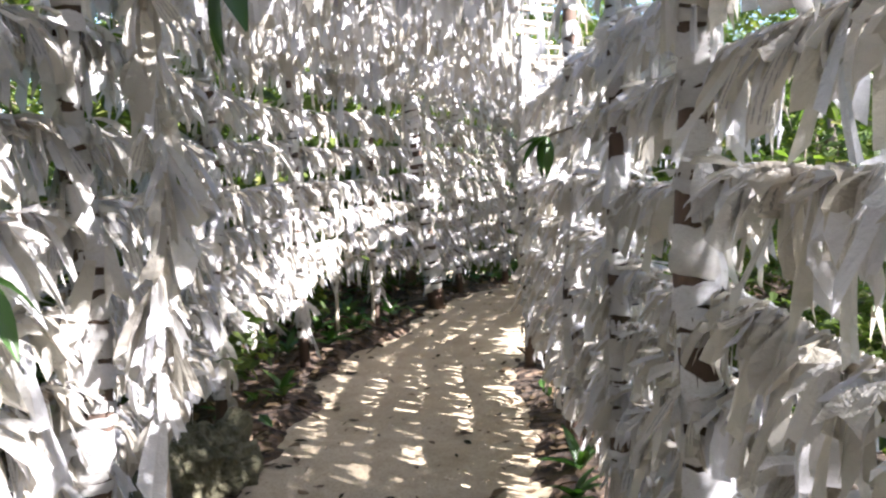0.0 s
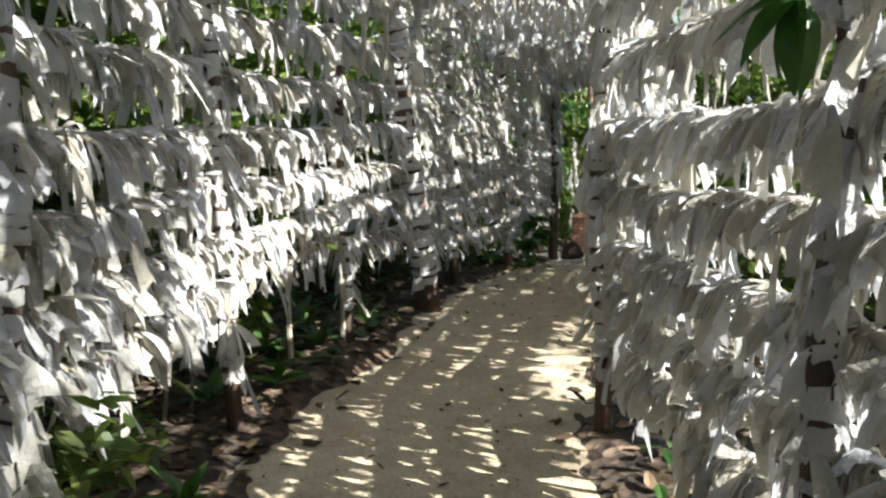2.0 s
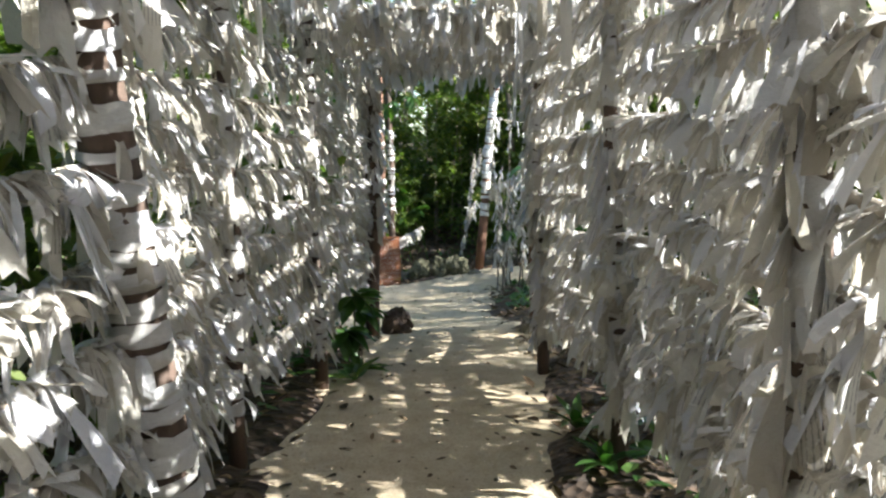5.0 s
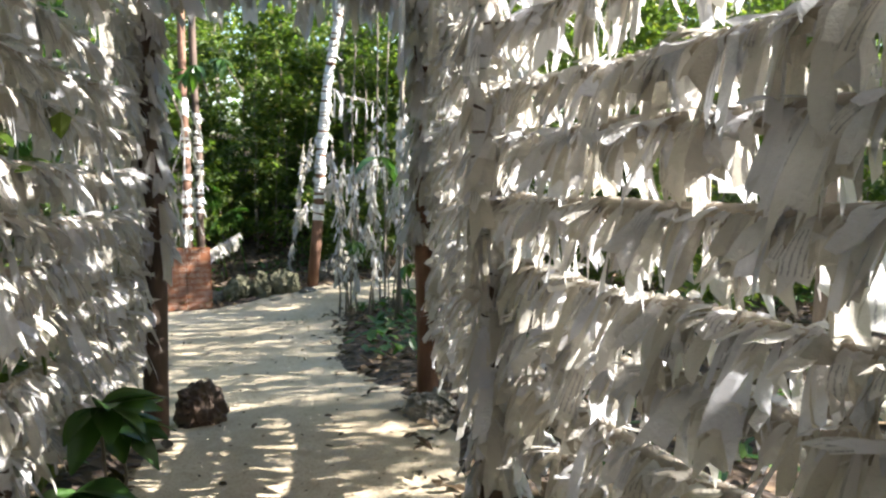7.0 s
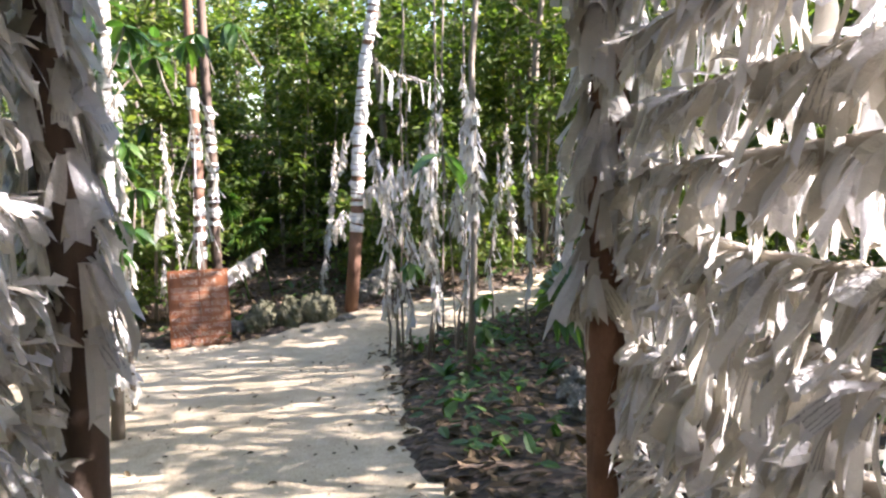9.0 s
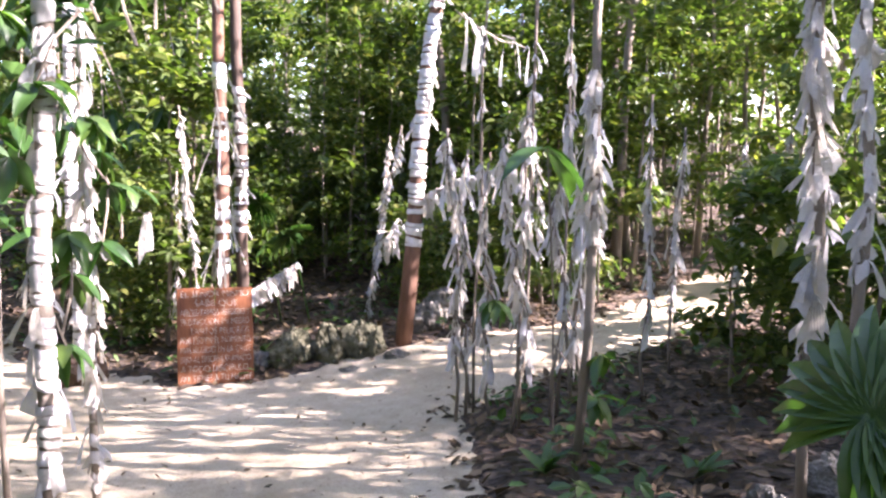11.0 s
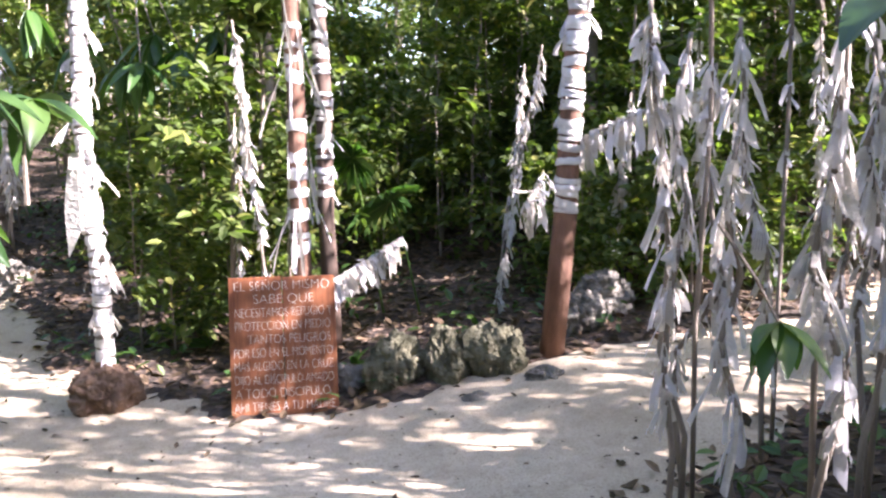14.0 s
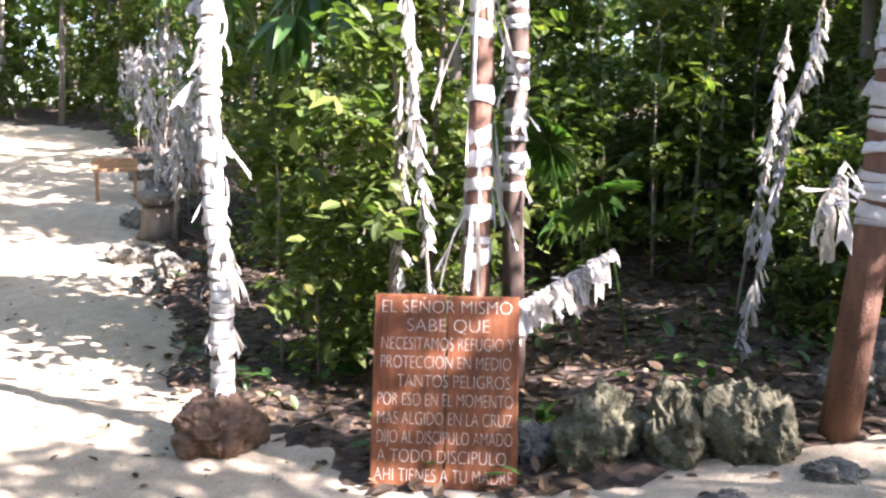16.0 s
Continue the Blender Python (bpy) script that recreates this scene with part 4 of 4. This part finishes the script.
def before_sign(x, y):
    return not (1.7 < x < 6.3 and 21.2 < y < 23.2) and not (3.2 < x < 7.5 and 14.2 < y < 20.3)



def sun_lane(x, y):
    """A made-up lane left out of the tree planting, so that the low sun reaches the stones by the sign."""
    return 5.2 < x < 13 and abs((x - 4.5) * 0.53 + (y - 21.5) * 0.85 + 0.4) < 1.0


def open_belt(x, y):
    """A made-up belt beside the tunnel left out of most tree planting, so that the sun reaches the outside of its wall.
    """
    return 2.0 < x < 9 and -1.5 < (x - 1.3) * 0.53 + y * 0.85 < 11.5


def sunny_side(x, y):
    return (x > 2.3 and y < 9) or (x > 4.3 and 9 <= y < 20.5)


# Trees added towards the sun, mostly unseen, to dapple tunnel and clearing.
plant("shade", 25, 2.3, 16, -9, 20.5, 2.0, 0.4, lambda x, y: sunny_side(x, y) and not open_belt(x, y) and not sun_lane(x, y) and not (3.2 < x < 6.6 and 14.2 < y < 20.3) and not (x < 8.3 and 14 < y < 18.5) and not (9.5 < x and 14 < y < 19))
# Added to shade the near right wall, then the sand past the exit.
plant("shade", 2, 5.5, 8.8, -4, 5, 1.3, 0.3, lambda x, y: 0.0 < (x - 1.3) * 0.53 + y * 0.85 < 3.4)
plant("shade", 2, 6.8, 9.6, 11, 13, 1.2, 0.3)
plant("tall", 66, -11, 17, -8, 42, 1.0, 0.35, lambda x, y: before_sign(x, y) and not sunny_side(x, y) and not (7 < x < 14 and 17 < y < 22.5))
plant("young", 95, -9, 15, -4, 38, 0.55, 0.3, lambda x, y: before_sign(x, y) and not sun_lane(x, y) and not (open_belt(x, y) and x < 6))
plant("shrub", 78, -7, 13, -3, 34, 0.4, 0.3, before_sign)
plant("young", 48, -3, 11, 22.9, 30, 0.4, 0.25)
plant("young", 40, -16, 4, 30, 46, 0.5, 0.3)
plant("tall", 34, -18, 4, 33, 50, 0.9, 0.3)
plant("shrub", 22, -16, 4, 32, 46, 0.5, 0.3)
plant("shrub", 46, 1.5, 9, 22.9, 28, 0.3, 0.2, lambda x, y: not (3.9 < x < 5.2 and y < 24.2))
plant("tall", 4, 4, 8, -3, 0.6, 1.2, 0.3, lambda x, y: not open_belt(x, y))
# One more added to break up the sun on the clearing.
plant("shade", 1, 9.5, 12.5, 14, 16.5, 1.2, 0.3)
plant("young", 42, -14, 0, 38, 47, 0.4, 0.3)
plant("shrub", 26, -14, 0, 36, 47, 0.4, 0.3)
plant("shrub", 36, -3.4, 0.5, -2, 14.5, 0.3, 0.15)
plant("young", 22, -3.6, 0.5, -2, 14.5, 0.3, 0.2)
plant("shrub", 13, 2.3, 4.0, 4.6, 11, 0.4, 0.15)
plant("shrub", 7, 6.4, 9.5, 16.6, 19.4, 0.35, 0.15)
plant("young", 2, 7.4, 8.8, 17.6, 18.6, 0.3, 0.15)
plant("young", 5, 8.6, 11, 14.5, 20, 0.4, 0.3, lambda x, y: not sun_lane(x, y))
plant("young", 30, 8, 16, 24, 33, 0.4, 0.3)
plant("shrub", 38, 6, 16, 21.5, 32, 0.35, 0.3)
plant("shrub", 18, -4, 1, 3, 22, 0.3, 0.3)
plant("shrub", 14, 7.0, 10.5, 14.5, 20, 0.3, 0.3)
plant("tall", 6, 4, 12, 22.9, 27.5, 0.6, 0.3)
plant("tall", 22, 8.5, 20, 21.5, 34, 0.9, 0.3)
plant("tall", 90, -32, 36, -16, 60, 1.8, 1.0, lambda x, y: not (-11 < x < 17 and -6 < y < 40))
for group in KINDS.values():
    for k, src in enumerate(group):
        src.matrix_basis = pose(-16 - 1.5 * k, -8 - 2 * len(group) - k, soil(-16 - 1.5 * k, -18 - k))
        src.location.z = soil(src.location.x, src.location.y)

# far woods that close the view
rs = np.random.RandomState(77)
n = 110000
ang, rad = rs.uniform(0, 2 * np.pi, n), rs.uniform(27, 62, n)
cx, cy = 3 + rad * np.cos(ang), 16 + rad * np.sin(ang)
cz = level(cx, cy) + 11 * rs.beta(1.1, 1.2, n)
keep = sandy(cx, cy) > 0.8
v, f = leaf_cloud(rs, np.stack([cx, cy, cz], 1)[keep], 0.6, 0.3, 0.4)
tagged(new("far_woods", mesh("far_woods", v, f, LEAF)), "dense green woods far behind the clearing", "woods", kind="stuff")

# ---- fallen leaves ----
def scatter(name, number, x0, x1, y0, y1, size, test, label, seed, mat, lift):
    rs = np.random.RandomState(seed)
    x, y = rs.uniform(x0, x1, number), rs.uniform(y0, y1, number)
    ok = test(x, y)
    x, y = x[ok], y[ok]
    z = np.maximum(forest_height(x, y), np.where(sandy(x, y) < 0.4, sand_height(x, y), -99)) + lift
    v, f = leaf_cloud(rs, np.stack([x, y, z], 1), size, 0.0, 0.75)
    v[:, 2] = np.maximum(v[:, 2], np.repeat(z, 6) - lift + 0.002)
    tagged(new(name, mesh(name, v, f, mat)), label, "leaf litter", kind="stuff")


scatter("fallen_leaves", 60000, -5, 11, 2, 30, 0.10, lambda x, y: sandy(x, y) + 0.15 * wavy(x, y, 5.3) > rs.normal(0.0, 0.12, len(x)), "dry brown leaves strewn over the forest floor", 1, LEAF_DRY, 0.012)
scatter("pebbles", 9000, -5, 9, -1, 30, 0.022, lambda x, y: sandy(x, y) < 0.1, "small stones and bark chips in the sand", 5, LEAF_DRY, 0.004)
scatter("path_leaves", 4600, -5, 9, -1, 28, 0.05, lambda x, y: sandy(x, y) < 0.05, "scattered dry leaves on the sand path", 2, LEAF_DRY, 0.006)
scatter("seedlings", 25000, -5, 11, 2, 30, 0.11, lambda x, y: (sandy(x, y) > 0.1) & (wavy(x, y, 1.1, 5.0) > 0.0), "small green seedlings on the forest floor", 3, LEAF_DARK, 0.09)
